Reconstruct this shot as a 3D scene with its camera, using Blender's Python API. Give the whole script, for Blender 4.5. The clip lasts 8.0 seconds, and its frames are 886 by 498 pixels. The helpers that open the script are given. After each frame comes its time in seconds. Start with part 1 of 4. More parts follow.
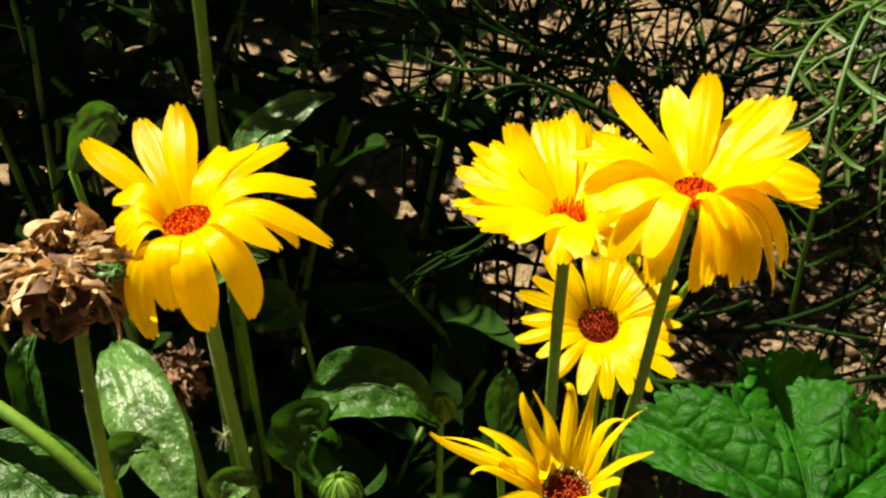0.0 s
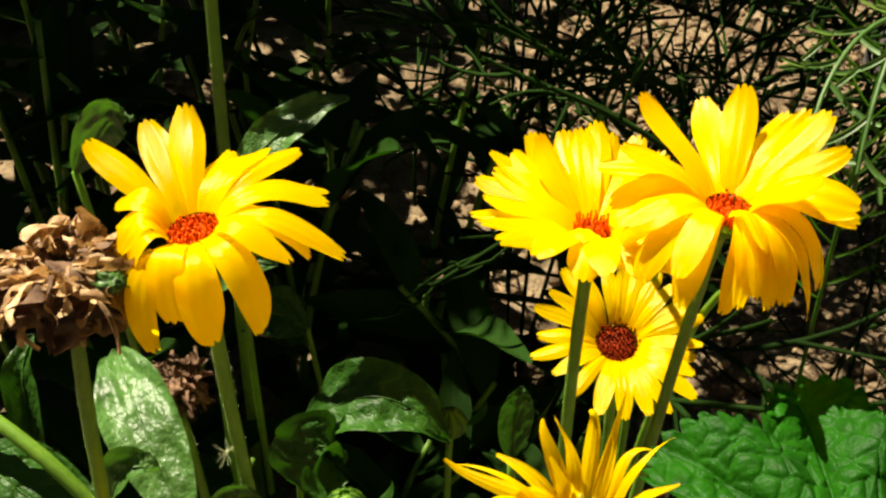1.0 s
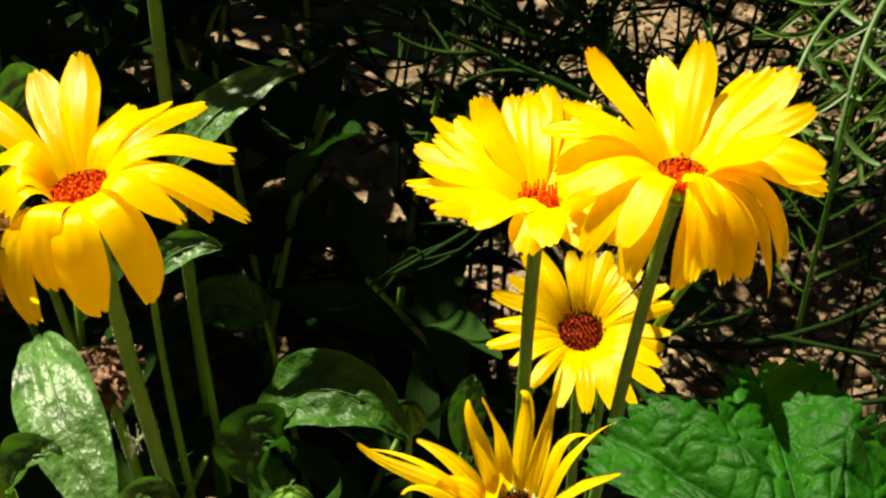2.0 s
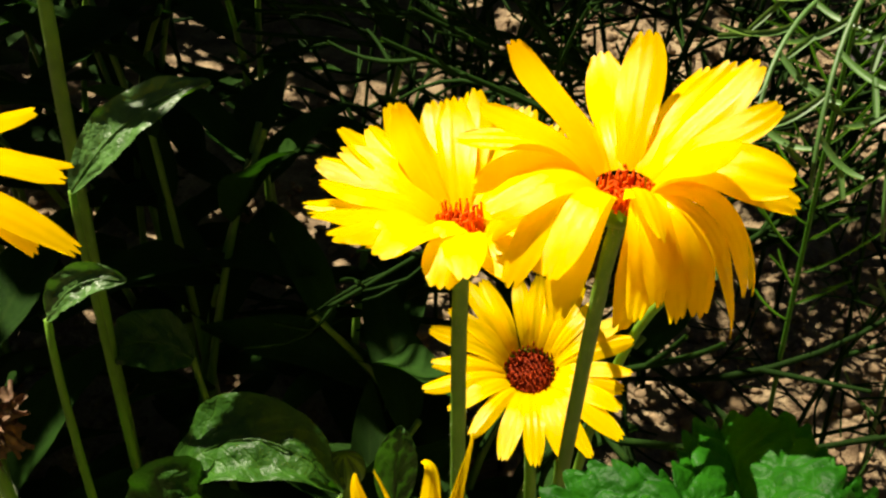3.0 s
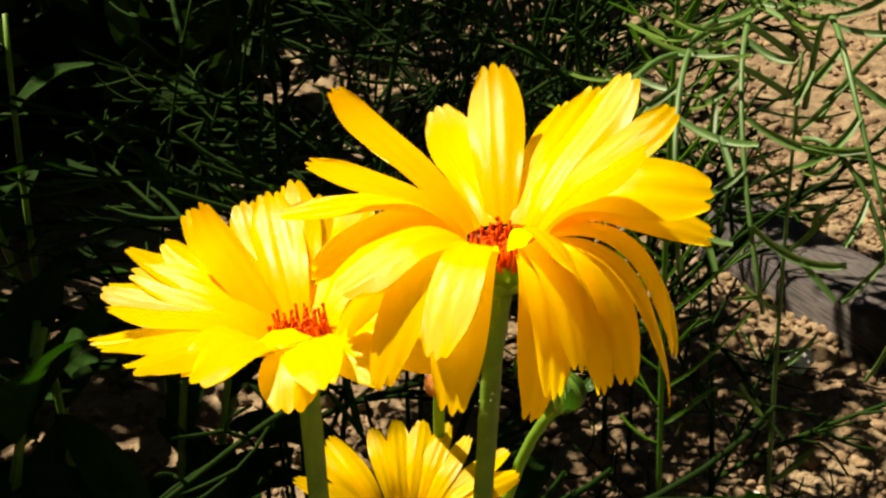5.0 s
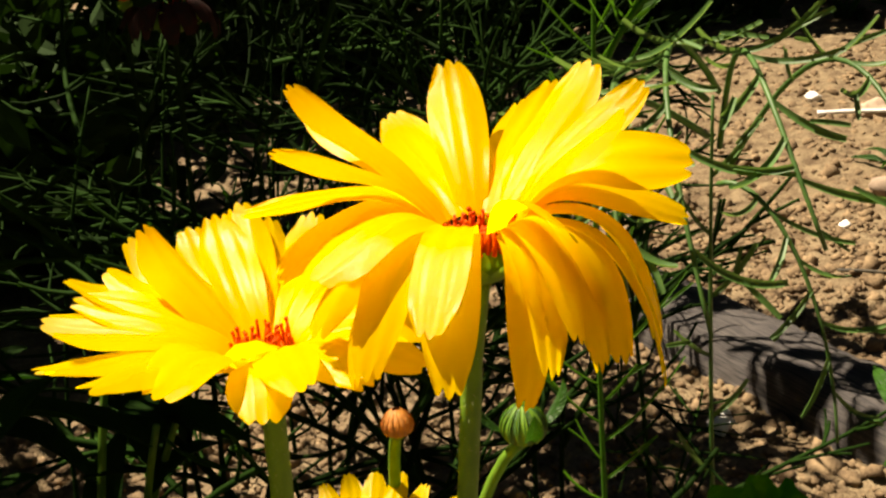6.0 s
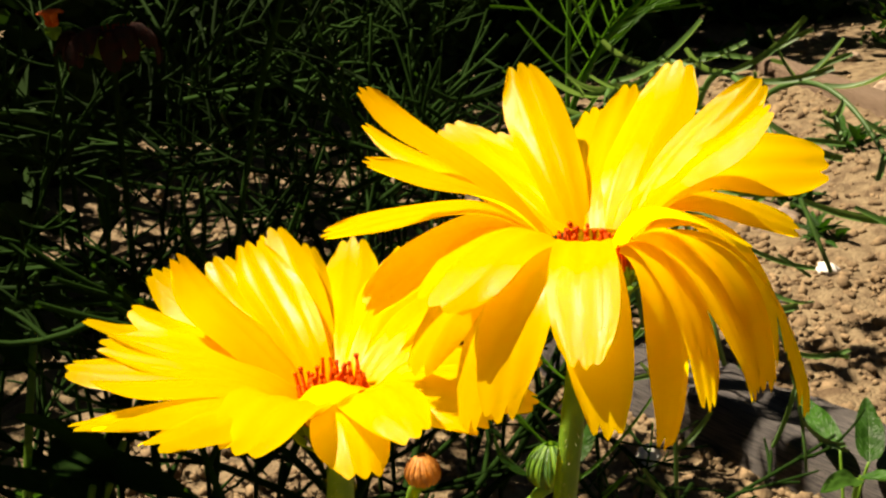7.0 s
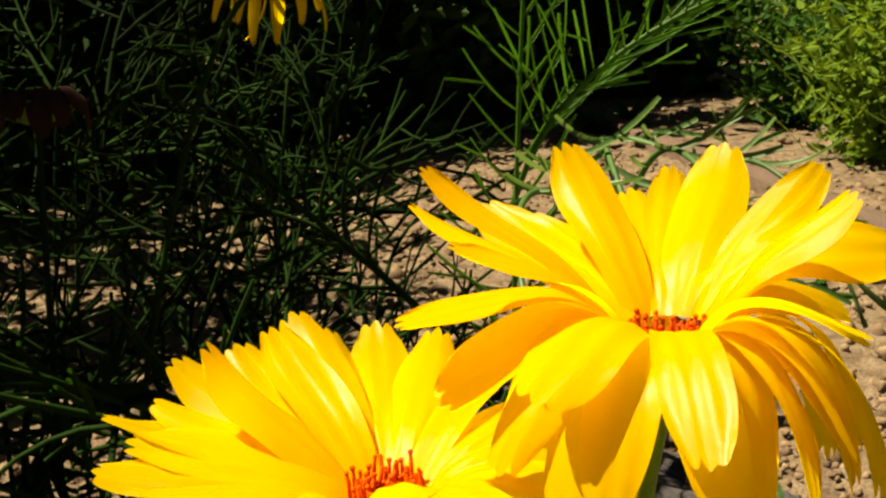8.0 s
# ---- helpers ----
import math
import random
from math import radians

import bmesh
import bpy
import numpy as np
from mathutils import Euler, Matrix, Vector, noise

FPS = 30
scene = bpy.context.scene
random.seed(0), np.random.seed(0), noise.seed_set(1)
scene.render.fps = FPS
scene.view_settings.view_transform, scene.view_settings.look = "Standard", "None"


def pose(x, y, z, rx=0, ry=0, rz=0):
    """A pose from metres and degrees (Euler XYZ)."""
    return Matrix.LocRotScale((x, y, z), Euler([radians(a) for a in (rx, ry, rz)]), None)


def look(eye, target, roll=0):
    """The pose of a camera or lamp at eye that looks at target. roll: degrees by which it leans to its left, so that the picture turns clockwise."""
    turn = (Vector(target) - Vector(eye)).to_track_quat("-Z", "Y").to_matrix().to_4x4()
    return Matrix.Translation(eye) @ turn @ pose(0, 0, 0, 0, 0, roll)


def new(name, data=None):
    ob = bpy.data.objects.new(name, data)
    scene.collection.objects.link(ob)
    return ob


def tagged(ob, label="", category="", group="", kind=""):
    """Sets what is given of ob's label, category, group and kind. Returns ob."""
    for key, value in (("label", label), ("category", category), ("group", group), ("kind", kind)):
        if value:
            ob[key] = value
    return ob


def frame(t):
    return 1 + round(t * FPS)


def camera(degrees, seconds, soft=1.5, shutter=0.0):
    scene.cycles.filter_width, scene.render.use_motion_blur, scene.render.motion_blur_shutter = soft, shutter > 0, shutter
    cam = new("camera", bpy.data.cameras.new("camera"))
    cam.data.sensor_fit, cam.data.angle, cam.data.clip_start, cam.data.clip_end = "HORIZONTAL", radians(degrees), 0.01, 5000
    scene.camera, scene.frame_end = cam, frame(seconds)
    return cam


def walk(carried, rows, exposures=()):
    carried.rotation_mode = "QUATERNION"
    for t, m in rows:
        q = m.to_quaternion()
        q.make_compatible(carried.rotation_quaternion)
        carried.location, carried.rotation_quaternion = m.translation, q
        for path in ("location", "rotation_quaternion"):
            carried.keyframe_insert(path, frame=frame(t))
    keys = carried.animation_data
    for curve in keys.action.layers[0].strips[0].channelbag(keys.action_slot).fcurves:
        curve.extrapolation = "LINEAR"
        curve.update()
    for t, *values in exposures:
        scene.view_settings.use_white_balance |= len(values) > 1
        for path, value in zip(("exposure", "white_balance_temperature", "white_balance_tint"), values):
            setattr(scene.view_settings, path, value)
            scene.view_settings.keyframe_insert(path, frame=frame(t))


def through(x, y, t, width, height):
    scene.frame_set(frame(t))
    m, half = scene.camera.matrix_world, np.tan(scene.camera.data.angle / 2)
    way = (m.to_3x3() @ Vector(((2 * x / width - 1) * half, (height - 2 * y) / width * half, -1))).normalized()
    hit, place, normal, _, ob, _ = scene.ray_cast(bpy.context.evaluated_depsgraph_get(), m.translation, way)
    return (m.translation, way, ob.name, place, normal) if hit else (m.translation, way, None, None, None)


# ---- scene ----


# ---------------------------------------------------------------- camera
cam = camera(44.81, 8.0, soft=2.4)
# seconds, x, y, z, yaw to the left, pitch up, lean to the left
ROWS = [
    (0.0, 0.0260, 0.0079, 0.4819, 5.13, -36.42, -1.61),
    (0.5, 0.0217, 0.0131, 0.4804, 5.35, -36.46, -1.16),
    (1.0, 0.0221, 0.0198, 0.4762, 5.53, -36.25, -0.55),
    (1.5, 0.0297, 0.0221, 0.4651, 6.03, -35.88, -0.75),
    (1.7, 0.0336, 0.0259, 0.4616, 6.10, -35.79, -0.65),
    (2.8, 0.0494, 0.0625, 0.4355, 5.55, -34.77, -0.70),
    (3.0, 0.0524, 0.0696, 0.4327, 5.43, -34.39, -0.99),
    (3.5, 0.0583, 0.0866, 0.4254, 3.18, -33.22, -1.43),
    (4.0, 0.0536, 0.0945, 0.4119, 0.46, -30.58, -2.41),
    (4.5, 0.0489, 0.0986, 0.3999, -3.21, -27.32, -3.64),
    (4.7, 0.0475, 0.0990, 0.3970, -4.61, -25.85, -3.85),
    (5.8, 0.0342, 0.1013, 0.3799, -12.11, -19.23, -5.40),
    (6.0, 0.0325, 0.1028, 0.3761, -13.12, -18.52, -5.61),
    (6.5, 0.0197, 0.1141, 0.3737, -16.59, -17.72, -5.34),
    (7.0, 0.0098, 0.1274, 0.3702, -20.04, -16.79, -4.96),
    (7.2, 0.0053, 0.1340, 0.3709, -21.43, -16.37, -4.10),
    (7.5, 0.0000, 0.1398, 0.3687, -23.36, -15.58, -4.12),
    (8.0, -0.0085, 0.1444, 0.3723, -27.52, -13.79, -2.93),
]


def eye_pose(x, y, z, yaw, pitch, roll):
    a, b = radians(yaw), radians(pitch)
    ahead = Vector((-math.sin(a) * math.cos(b), math.cos(a) * math.cos(b), math.sin(b)))
    return look((x, y, z), Vector((x, y, z)) + ahead, roll)


walk(cam, [(t, eye_pose(*row)) for t, *row in ROWS], [(0.0, 1.72, 7600, 9), (3.5, 1.70, 7600, 9), (5.0, 1.53, 8000, 14), (6.5, 1.50, 8100, 15), (8.0, 1.37, 8300, 13)])

# ---------------------------------------------------------------- light
SUN_AZ, SUN_EL = 145.0, 63.0   # degrees from +x, and above the horizon
world = bpy.data.worlds.new("sky")
scene.world = world
world.use_nodes = True
sky = world.node_tree.nodes.new("ShaderNodeTexSky")
sky.sky_type, sky.sun_disc = "NISHITA", False
sky.sun_elevation, sky.sun_rotation = radians(SUN_EL), radians(90 - SUN_AZ)
world.node_tree.links.new(sky.outputs[0], world.node_tree.nodes["Background"].inputs[0])
world.node_tree.nodes["Background"].inputs[1].default_value = 0.0065
lamp = bpy.data.lights.new("sun", "SUN")
lamp.energy, lamp.angle, lamp.color = 5.0, radians(0.53), (1.0, 0.95, 0.86)
sun = new("sun", lamp)
sun.matrix_world = look((0, 0, 0), (-math.cos(radians(SUN_AZ)) * math.cos(radians(SUN_EL)), -math.sin(radians(SUN_AZ)) * math.cos(radians(SUN_EL)), -math.sin(radians(SUN_EL))))


# ---------------------------------------------------------------- materials
def material(name, colour, rough=0.6, second=None, scale=300.0, fine=2500.0, bump=0.2, bump_scale=900.0, through=0.0, through_colour=None,
             spec=0.5, vary=0.0, streak=None, depth=0.0004, veins=0.0):
    """A surface with grain at two scales. through: the share of light that passes. streak: sideways stretch of grain along the uv's v."""
    m = bpy.data.materials.new(name)
    m.use_nodes = True
    t = m.node_tree
    n, link = t.nodes, t.links.new
    p, out = n["Principled BSDF"], n["Material Output"]
    co = n.new("ShaderNodeTexCoord")
    src = co.outputs["Object"]
    if streak:
        mp = n.new("ShaderNodeMapping")
        mp.inputs["Scale"].default_value = streak
        link(co.outputs["UV"], mp.inputs["Vector"])
        src = mp.outputs[0]
    big, small = n.new("ShaderNodeTexNoise"), n.new("ShaderNodeTexNoise")
    for tex, s, d in ((big, scale, 3), (small, fine, 2)):
        tex.inputs["Scale"].default_value, tex.inputs["Detail"].default_value = s, d
        link(src, tex.inputs["Vector"])
    mixed = n.new("ShaderNodeMix")
    mixed.data_type = "RGBA"
    mixed.inputs[6].default_value = (*colour, 1)
    mixed.inputs[7].default_value = (*(second or [c * 0.6 for c in colour]), 1)
    add = n.new("ShaderNodeMath")
    add.operation = "MULTIPLY_ADD"
    add.inputs[1].default_value = 0.35
    link(small.outputs[0], add.inputs[0])
    ramp = n.new("ShaderNodeMapRange")
    ramp.inputs[1].default_value, ramp.inputs[2].default_value = 0.5, 0.85
    link(big.outputs[0], add.inputs[2])
    link(add.outputs[0], ramp.inputs[0])
    link(ramp.outputs[0], mixed.inputs[0])
    col = mixed.outputs[2]
    if vary:
        info, hsv = n.new("ShaderNodeObjectInfo"), n.new("ShaderNodeHueSaturation")
        span = n.new("ShaderNodeMapRange")
        span.inputs[3].default_value, span.inputs[4].default_value = 1 - vary, 1 + vary
        link(info.outputs["Random"], span.inputs[0])
        link(span.outputs[0], hsv.inputs["Value"])
        link(col, hsv.inputs["Color"])
        col = hsv.outputs[0]
    vein = None
    if veins:
        # a midrib and slanting side veins, along the second uv layer

        def calc(op, a, b=0.0, c=0.0):
            q = n.new("ShaderNodeMath")
            q.operation = op
            for k, v in enumerate((a, b, c)):
                if isinstance(v, (int, float)):
                    q.inputs[k].default_value = v
                else:
                    link(v, q.inputs[k])
            return q.outputs[0]

        uvm, sep = n.new("ShaderNodeUVMap"), n.new("ShaderNodeSeparateXYZ")
        uvm.uv_map = "vein"
        link(uvm.outputs[0], sep.inputs[0])
        off = calc("ABSOLUTE", calc("SUBTRACT", sep.outputs[0], 0.5))
        slant = calc("SUBTRACT", calc("MULTIPLY", sep.outputs[1], 9.0), calc("MULTIPLY", off, 5.0))
        wob = calc("MULTIPLY_ADD", big.outputs[0], 0.8, slant)
        side = calc("POWER", calc("MULTIPLY_ADD", calc("SINE", calc("MULTIPLY", wob, 6.2832)), 0.5, 0.5), 9.0)
        mid = calc("SUBTRACT", 1.0, calc("MULTIPLY", off, 22.0))
        rim = calc("MAXIMUM", calc("MULTIPLY_ADD", off, 22.0, -10.3), 0.0)
        vein = calc("MAXIMUM", calc("MAXIMUM", calc("MULTIPLY", side, 0.55), rim), calc("MAXIMUM", mid, 0.0))
        pale = n.new("ShaderNodeMix")
        pale.data_type = "RGBA"
        link(calc("MULTIPLY", vein, veins), pale.inputs[0])
        link(col, pale.inputs[6])
        pale.inputs[7].default_value = (colour[0] * 2.6 + 0.03, colour[1] * 2.0 + 0.03, colour[2] * 2.4 + 0.01, 1)
        col = pale.outputs[2]
    link(col, p.inputs["Base Color"])
    p.inputs["Roughness"].default_value = rough
    p.inputs["Specular IOR Level"].default_value = spec
    if bump:
        b, bt = n.new("ShaderNodeBump"), n.new("ShaderNodeTexNoise")
        bt.inputs["Scale"].default_value, bt.inputs["Detail"].default_value = bump_scale, 4
        link(src, bt.inputs["Vector"])
        b.inputs["Strength"].default_value, b.inputs["Distance"].default_value = bump, depth
        if vein:
            link(calc("SUBTRACT", bt.outputs[0], calc("MULTIPLY", vein, veins * 1.4)), b.inputs["Height"])
        else:
            link(bt.outputs[0], b.inputs["Height"])
        link(b.outputs[0], p.inputs["Normal"])
    if through:
        tr, mx = n.new("ShaderNodeBsdfTranslucent"), n.new("ShaderNodeMixShader")
        if through_colour:
            tr.inputs[0].default_value = (*through_colour, 1)
        else:
            link(col, tr.inputs[0])
        mx.inputs[0].default_value = through
        link(p.outputs[0], mx.inputs[1])
        link(tr.outputs[0], mx.inputs[2])
        link(mx.outputs[0], out.inputs["Surface"])
    return m


M_PETAL = material("petal_yellow", (0.92, 0.625, 0.0), 0.27, (0.91, 0.595, 0.0), 3.0, 9.0, 0.22, 7.0, 0.68, (1.0, 0.745, 0.0), 0.27, 0.04, (14, 1.2, 1), 0.0007)
M_PETAL_OLD = material("petal_faded", (0.95, 0.68, 0.01), 0.4, (0.92, 0.60, 0.005), 3.0, 9.0, 0.5, 6.0, 0.6, (1.0, 0.72, 0.005), 0.3, 0.06, (8, 2, 1), 0.0006)
M_FLORET = material("floret_orange", (0.75, 0.13, 0.005), 0.65, (0.50, 0.06, 0.004), 500, 3000, 0.2, 1500, 0.25, (0.9, 0.16, 0.003), 0.12)
M_FLORET_RED = material("floret_brick_red", (0.36, 0.055, 0.008), 0.65, (0.20, 0.02, 0.005), 500, 3000, 0.2, 1500, 0.15, (0.7, 0.08, 0.003), 0.12)
M_FLORET_DARK = material("floret_maroon", (0.24, 0.026, 0.004), 0.7, (0.10, 0.010, 0.003), 500, 3000, 0.2, 1500, 0.1, (0.5, 0.05, 0.003), 0.06)
M_FLORET_OLD = material("bud_orange_brown", (0.50, 0.20, 0.03), 0.6, (0.28, 0.10, 0.02), 400, 2500, 0.4, 1200)
M_STEM = material("stem_green", (0.125, 0.255, 0.022), 0.5, (0.08, 0.18, 0.014), 200, 2500, 0.3, 1200, 0.2, (0.25, 0.5, 0.03), 0.4, 0.08)
M_HAIR = material("hair_pale", (0.42, 0.48, 0.26), 0.5, None, 300, 2500, 0.0)
M_LEAF = material("leaf_green", (0.017, 0.066, 0.005), 0.46, (0.008, 0.034, 0.003), 90, 900, 0.55, 260, 0.10, (0.06, 0.26, 0.008), 0.22, 0.2, None, 0.0030, 0.15)
# Leaf green taken down for the clumps: deep shade put into the colour.
M_LEAF_SHADED = material("leaf_green_shaded", (0.010, 0.034, 0.004), 0.6, (0.006, 0.018, 0.003), 90, 900, 0.4, 200, 0.10, (0.03, 0.14, 0.006), 0.03, 0.35, None, 0.0030, 0.1)
M_LEAF_PALE = material("leaf_grey_green", (0.052, 0.130, 0.026), 0.42, (0.020, 0.060, 0.008), 90, 900, 0.5, 260, 0.14, (0.10, 0.34, 0.012), 0.42, 0.1, None, 0.0030, 0.07)
M_MALLOW = material("leaf_bright_green", (0.008, 0.070, 0.003), 0.46, (0.0035, 0.034, 0.002), 120, 900, 0.6, 500, 0.15, (0.03, 0.34, 0.004), 0.07, 0.0, None, 0.0010)
# Feathery leaf green darkened: shade is put into the colour.
M_FERN_SHADED = material("feathery_green_shaded", (0.010, 0.028, 0.004), 0.75, (0.006, 0.018, 0.003), 200, 1500, 0.0, 500, 0.12, (0.05, 0.16, 0.010), 0.03, 0.5)
# Withered brown taken near black, so shade is part of the colour.
M_WITHER = material("withered_brown_shaded", (0.014, 0.009, 0.007), 0.85, (0.03, 0.008, 0.006), 300, 2500, 0.3, 900, 0, None, 0.1)
# The same leaf green made paler: sunlight is put into the colour.
M_FERN_LIT = material("feathery_green_sunlit", (0.055, 0.130, 0.026), 0.5, (0.036, 0.09, 0.018), 200, 1500, 0.0, 500, 0.2, (0.25, 0.45, 0.08), 0.4, 0.15)
M_SPRIG = material("sprig_green", (0.040, 0.125, 0.010), 0.5, (0.035, 0.10, 0.010), 200, 1500, 0.0, 500, 0.25, (0.12, 0.36, 0.02), 0.15, 0.2)
M_DRY = material("dry_petal", (0.52, 0.35, 0.17), 0.6, (0.16, 0.08, 0.03), 350, 2500, 0.6, 900, 0.2, (0.55, 0.30, 0.1), 0.35, 0.45)
M_SOIL = material("dry_soil", (0.197, 0.149, 0.086), 0.95, (0.085, 0.056, 0.031), 40, 320, 0.9, 320, 0, None, 0.2, 0, None, 0.004)
M_STONE = material("pebble_stone", (0.33, 0.25, 0.18), 0.9, (0.20, 0.145, 0.10), 60, 700, 0.5, 500, 0, None, 0.3, 0.25, None, 0.001)
M_WHITE = material("white_stone", (0.75, 0.73, 0.68), 0.8, (0.55, 0.52, 0.47), 60, 700, 0.5, 500)
M_BOARD = material("brown_board", (0.20, 0.14, 0.095), 0.9, (0.11, 0.075, 0.05), 9, 60, 0.8, 45, 0, None, 0.2, 0, (1, 14, 1), 0.003)
M_CLOD = material("soil_clod", (0.235, 0.165, 0.092), 0.95, (0.09, 0.06, 0.034), 60, 500, 0.8, 500, 0, None, 0.2, 0, None, 0.001)
# Weathered grey; its near-black blotches put dappled shade into the colour.
M_WOOD = material("weathered_timber_dappled", (0.125, 0.112, 0.100), 0.85, (0.026, 0.025, 0.028), 9, 70, 0.8, 45, 0, None, 0.25, 0, (1, 14, 1), 0.003)
M_BRANCH = material("brown_twig", (0.055, 0.045, 0.025), 0.8, (0.03, 0.025, 0.015), 200, 1500, 0.4, 700)
M_CROWN = material("crown_green", (0.04, 0.08, 0.015), 0.7, (0.028, 0.06, 0.011), 8, 90, 0.0, 100, 0.05, (0.08, 0.2, 0.015), 0.1, 0.2)
# Darker copy of the crown green, with the back shrubs' shade painted in.
M_CROWN_SHADED = material("crown_green_shaded", (0.018, 0.042, 0.009), 0.75, (0.012, 0.030, 0.006), 8, 90, 0.0, 100, 0.05, (0.04, 0.12, 0.01), 0.05, 0.3)
M_DRY_DARK = material("dry_petal_dark", (0.15, 0.09, 0.05), 0.8, (0.06, 0.03, 0.018), 350, 2500, 0.6, 900, 0.05, (0.3, 0.1, 0.04), 0.2, 0.3)
M_FARLEAF = material("far_green", (0.030, 0.085, 0.010), 0.7, (0.020, 0.06, 0.007), 8, 90, 0.0, 100, 0.12, (0.10, 0.30, 0.02), 0.08, 0.25)
M_GRASS = material("grass_yellow_green", (0.080, 0.145, 0.014), 0.7, (0.05, 0.10, 0.010), 8, 90, 0.0, 100, 0.25, (0.28, 0.42, 0.03), 0.08, 0.2)
M_ORANGE = material("petal_orange", (0.85, 0.20, 0.01), 0.5, (0.75, 0.14, 0.008), 100, 900, 0.2, 500, 0.3, (0.9, 0.25, 0.01))


# ---------------------------------------------------------------- building helpers
rnd = random.Random(7)


def mesh_of(bm, name, mat, smooth=True):
    me = bpy.data.meshes.new(name)
    if smooth:
        for f in bm.faces:
            f.smooth = True
    bm.to_mesh(me)
    bm.free()
    me.materials.append(mat)
    return me


def part(name, bm, mat, parent=None, label="", smooth=True):
    ob = new(name, bm if isinstance(bm, bpy.types.Mesh) else mesh_of(bm, name, mat, smooth))
    ob.parent = parent
    return tagged(ob, label)


def thing(name, at, label, category, group="", kind=""):
    ob = new(name)
    ob.location = at
    ob.empty_display_size = 0.01
    return tagged(ob, label, category, group, kind)


def bez(p, t):
    """A point and a tangent on a Bezier of three or four points."""
    p = [Vector(q) for q in p]
    line = []
    while len(p) > 1:
        line = p
        p = [a.lerp(b, t) for a, b in zip(p, p[1:])]
    return p[0], (line[1] - line[0]).normalized()


def round_tip(v, base=0.45, top=0.64):
    """The width of a petal along its length, narrow at the base."""
    return base + (1 - base) * math.sin(min(v / top, 1) * math.pi / 2) if v < top else math.sqrt(max(0.0, 1 - ((v - top) / (1 - top)) ** 2 * 0.66))


def lance(v):
    """The width of a long leaf."""
    return max(0.0, math.sin(math.pi * min(1, v ** 0.85) * 0.97 + 0.06)) ** 0.75


def blade(bm, pts, side, width, profile, cup=0.15, twist=0.0, cols=9, rows=14, teeth=0.0, ridge=0.0, wave=0.0, waves=3, seed=0, crinkle=0.0):
    """A thin curved sheet along a Bezier: petals, leaves. side: its sideways way at the base."""
    r = random.Random(seed)
    uv = bm.loops.layers.uv.verify()
    uv2 = bm.loops.layers.uv.get("vein") or bm.loops.layers.uv.new("vein")
    uv = bm.loops.layers.uv[0]
    grid, phase = [], r.uniform(0, 6)
    side = Vector(side)
    lobe = [r.uniform(0.3, 1) for _ in range(3)]
    for i in range(rows + 1):
        v0 = i / rows
        line = []
        for j in range(cols):
            u = 2 * j / (cols - 1) - 1
            cut = teeth * ((1 - abs(math.cos(1.5 * math.pi * u))) * lobe[min(2, int((u + 1) * 1.5))] + 0.7 * u * u) if teeth else 0.0
            v = v0 * (1 - cut)
            p, tan = bez(pts, v)
            s = side - tan * side.dot(tan)
            s.normalize()
            up = s.cross(tan)
            a = twist * v
            s2, up2 = s * math.cos(a) + up * math.sin(a), up * math.cos(a) - s * math.sin(a)
            w = width * 0.5 * profile(v0)
            h = cup * w * u * u + ridge * width * math.cos(u * 9.4) * min(1, v0 * 3) * (1 - 0.5 * v0)
            h += wave * width * math.sin(v * waves * 6.28 + phase + (1.2 if u < 0 else 0)) * u * u
            if crinkle:
                h += crinkle * width * (noise.noise((u * 2.6, v * 7, seed * 1.7)) + 0.6 * noise.noise((u * 6, v * 15, seed * 2.3))) * min(1, v0 * 5)
            line.append(bm.verts.new(p + s2 * (u * w) + up2 * h))
        grid.append(line)
    for i in range(rows):
        for j in range(cols - 1):
            f = bm.faces.new((grid[i][j], grid[i][j + 1], grid[i + 1][j + 1], grid[i + 1][j]))
            for lp, (a, b) in zip(f.loops, ((i, j), (i, j + 1), (i + 1, j + 1), (i + 1, j))):
                lp[uv].uv = (b / (cols - 1) + seed * 0.37, a / rows + seed * 0.71)
                lp[uv2].uv = (b / (cols - 1), a / rows)
    return bm


def tube(bm, pts, r0, r1, sides=8, rows=14, bez_line=True, lump=0.0, caps=True):
    """A tapered round stalk along a Bezier, or along the points themselves."""
    rings = []
    for i in range(rows + 1):
        t = i / rows
        if bez_line:
            p, tan = bez(pts, t)
        else:
            k = min(int(t * (len(pts) - 1)), len(pts) - 2)
            a, b = Vector(pts[k]), Vector(pts[k + 1])
            p, tan = a.lerp(b, t * (len(pts) - 1) - k), (b - a).normalized()
        x = tan.orthogonal() if not rings else (last - tan * last.dot(tan))
        x.normalize()
        last = x
        y = tan.cross(x)
        rad = r0 + (r1 - r0) * t
        rings.append([bm.verts.new(p + (x * math.cos(6.2832 * k / sides) + y * math.sin(6.2832 * k / sides)) * rad * (1 + lump * noise.noise(p * 400 + Vector((k, 0, 0))))) for k in range(sides)])
    for a, b in zip(rings, rings[1:]):
        for k in range(sides):
            bm.faces.new((a[k], a[(k + 1) % sides], b[(k + 1) % sides], b[k]))
    if caps:
        bm.faces.new(rings[0][::-1])
        bm.faces.new(rings[-1])
    return bm


def spin(az, el):
    a, e = radians(az), radians(el)
    return Vector((math.cos(a) * math.cos(e), math.sin(a) * math.cos(e), math.sin(e)))


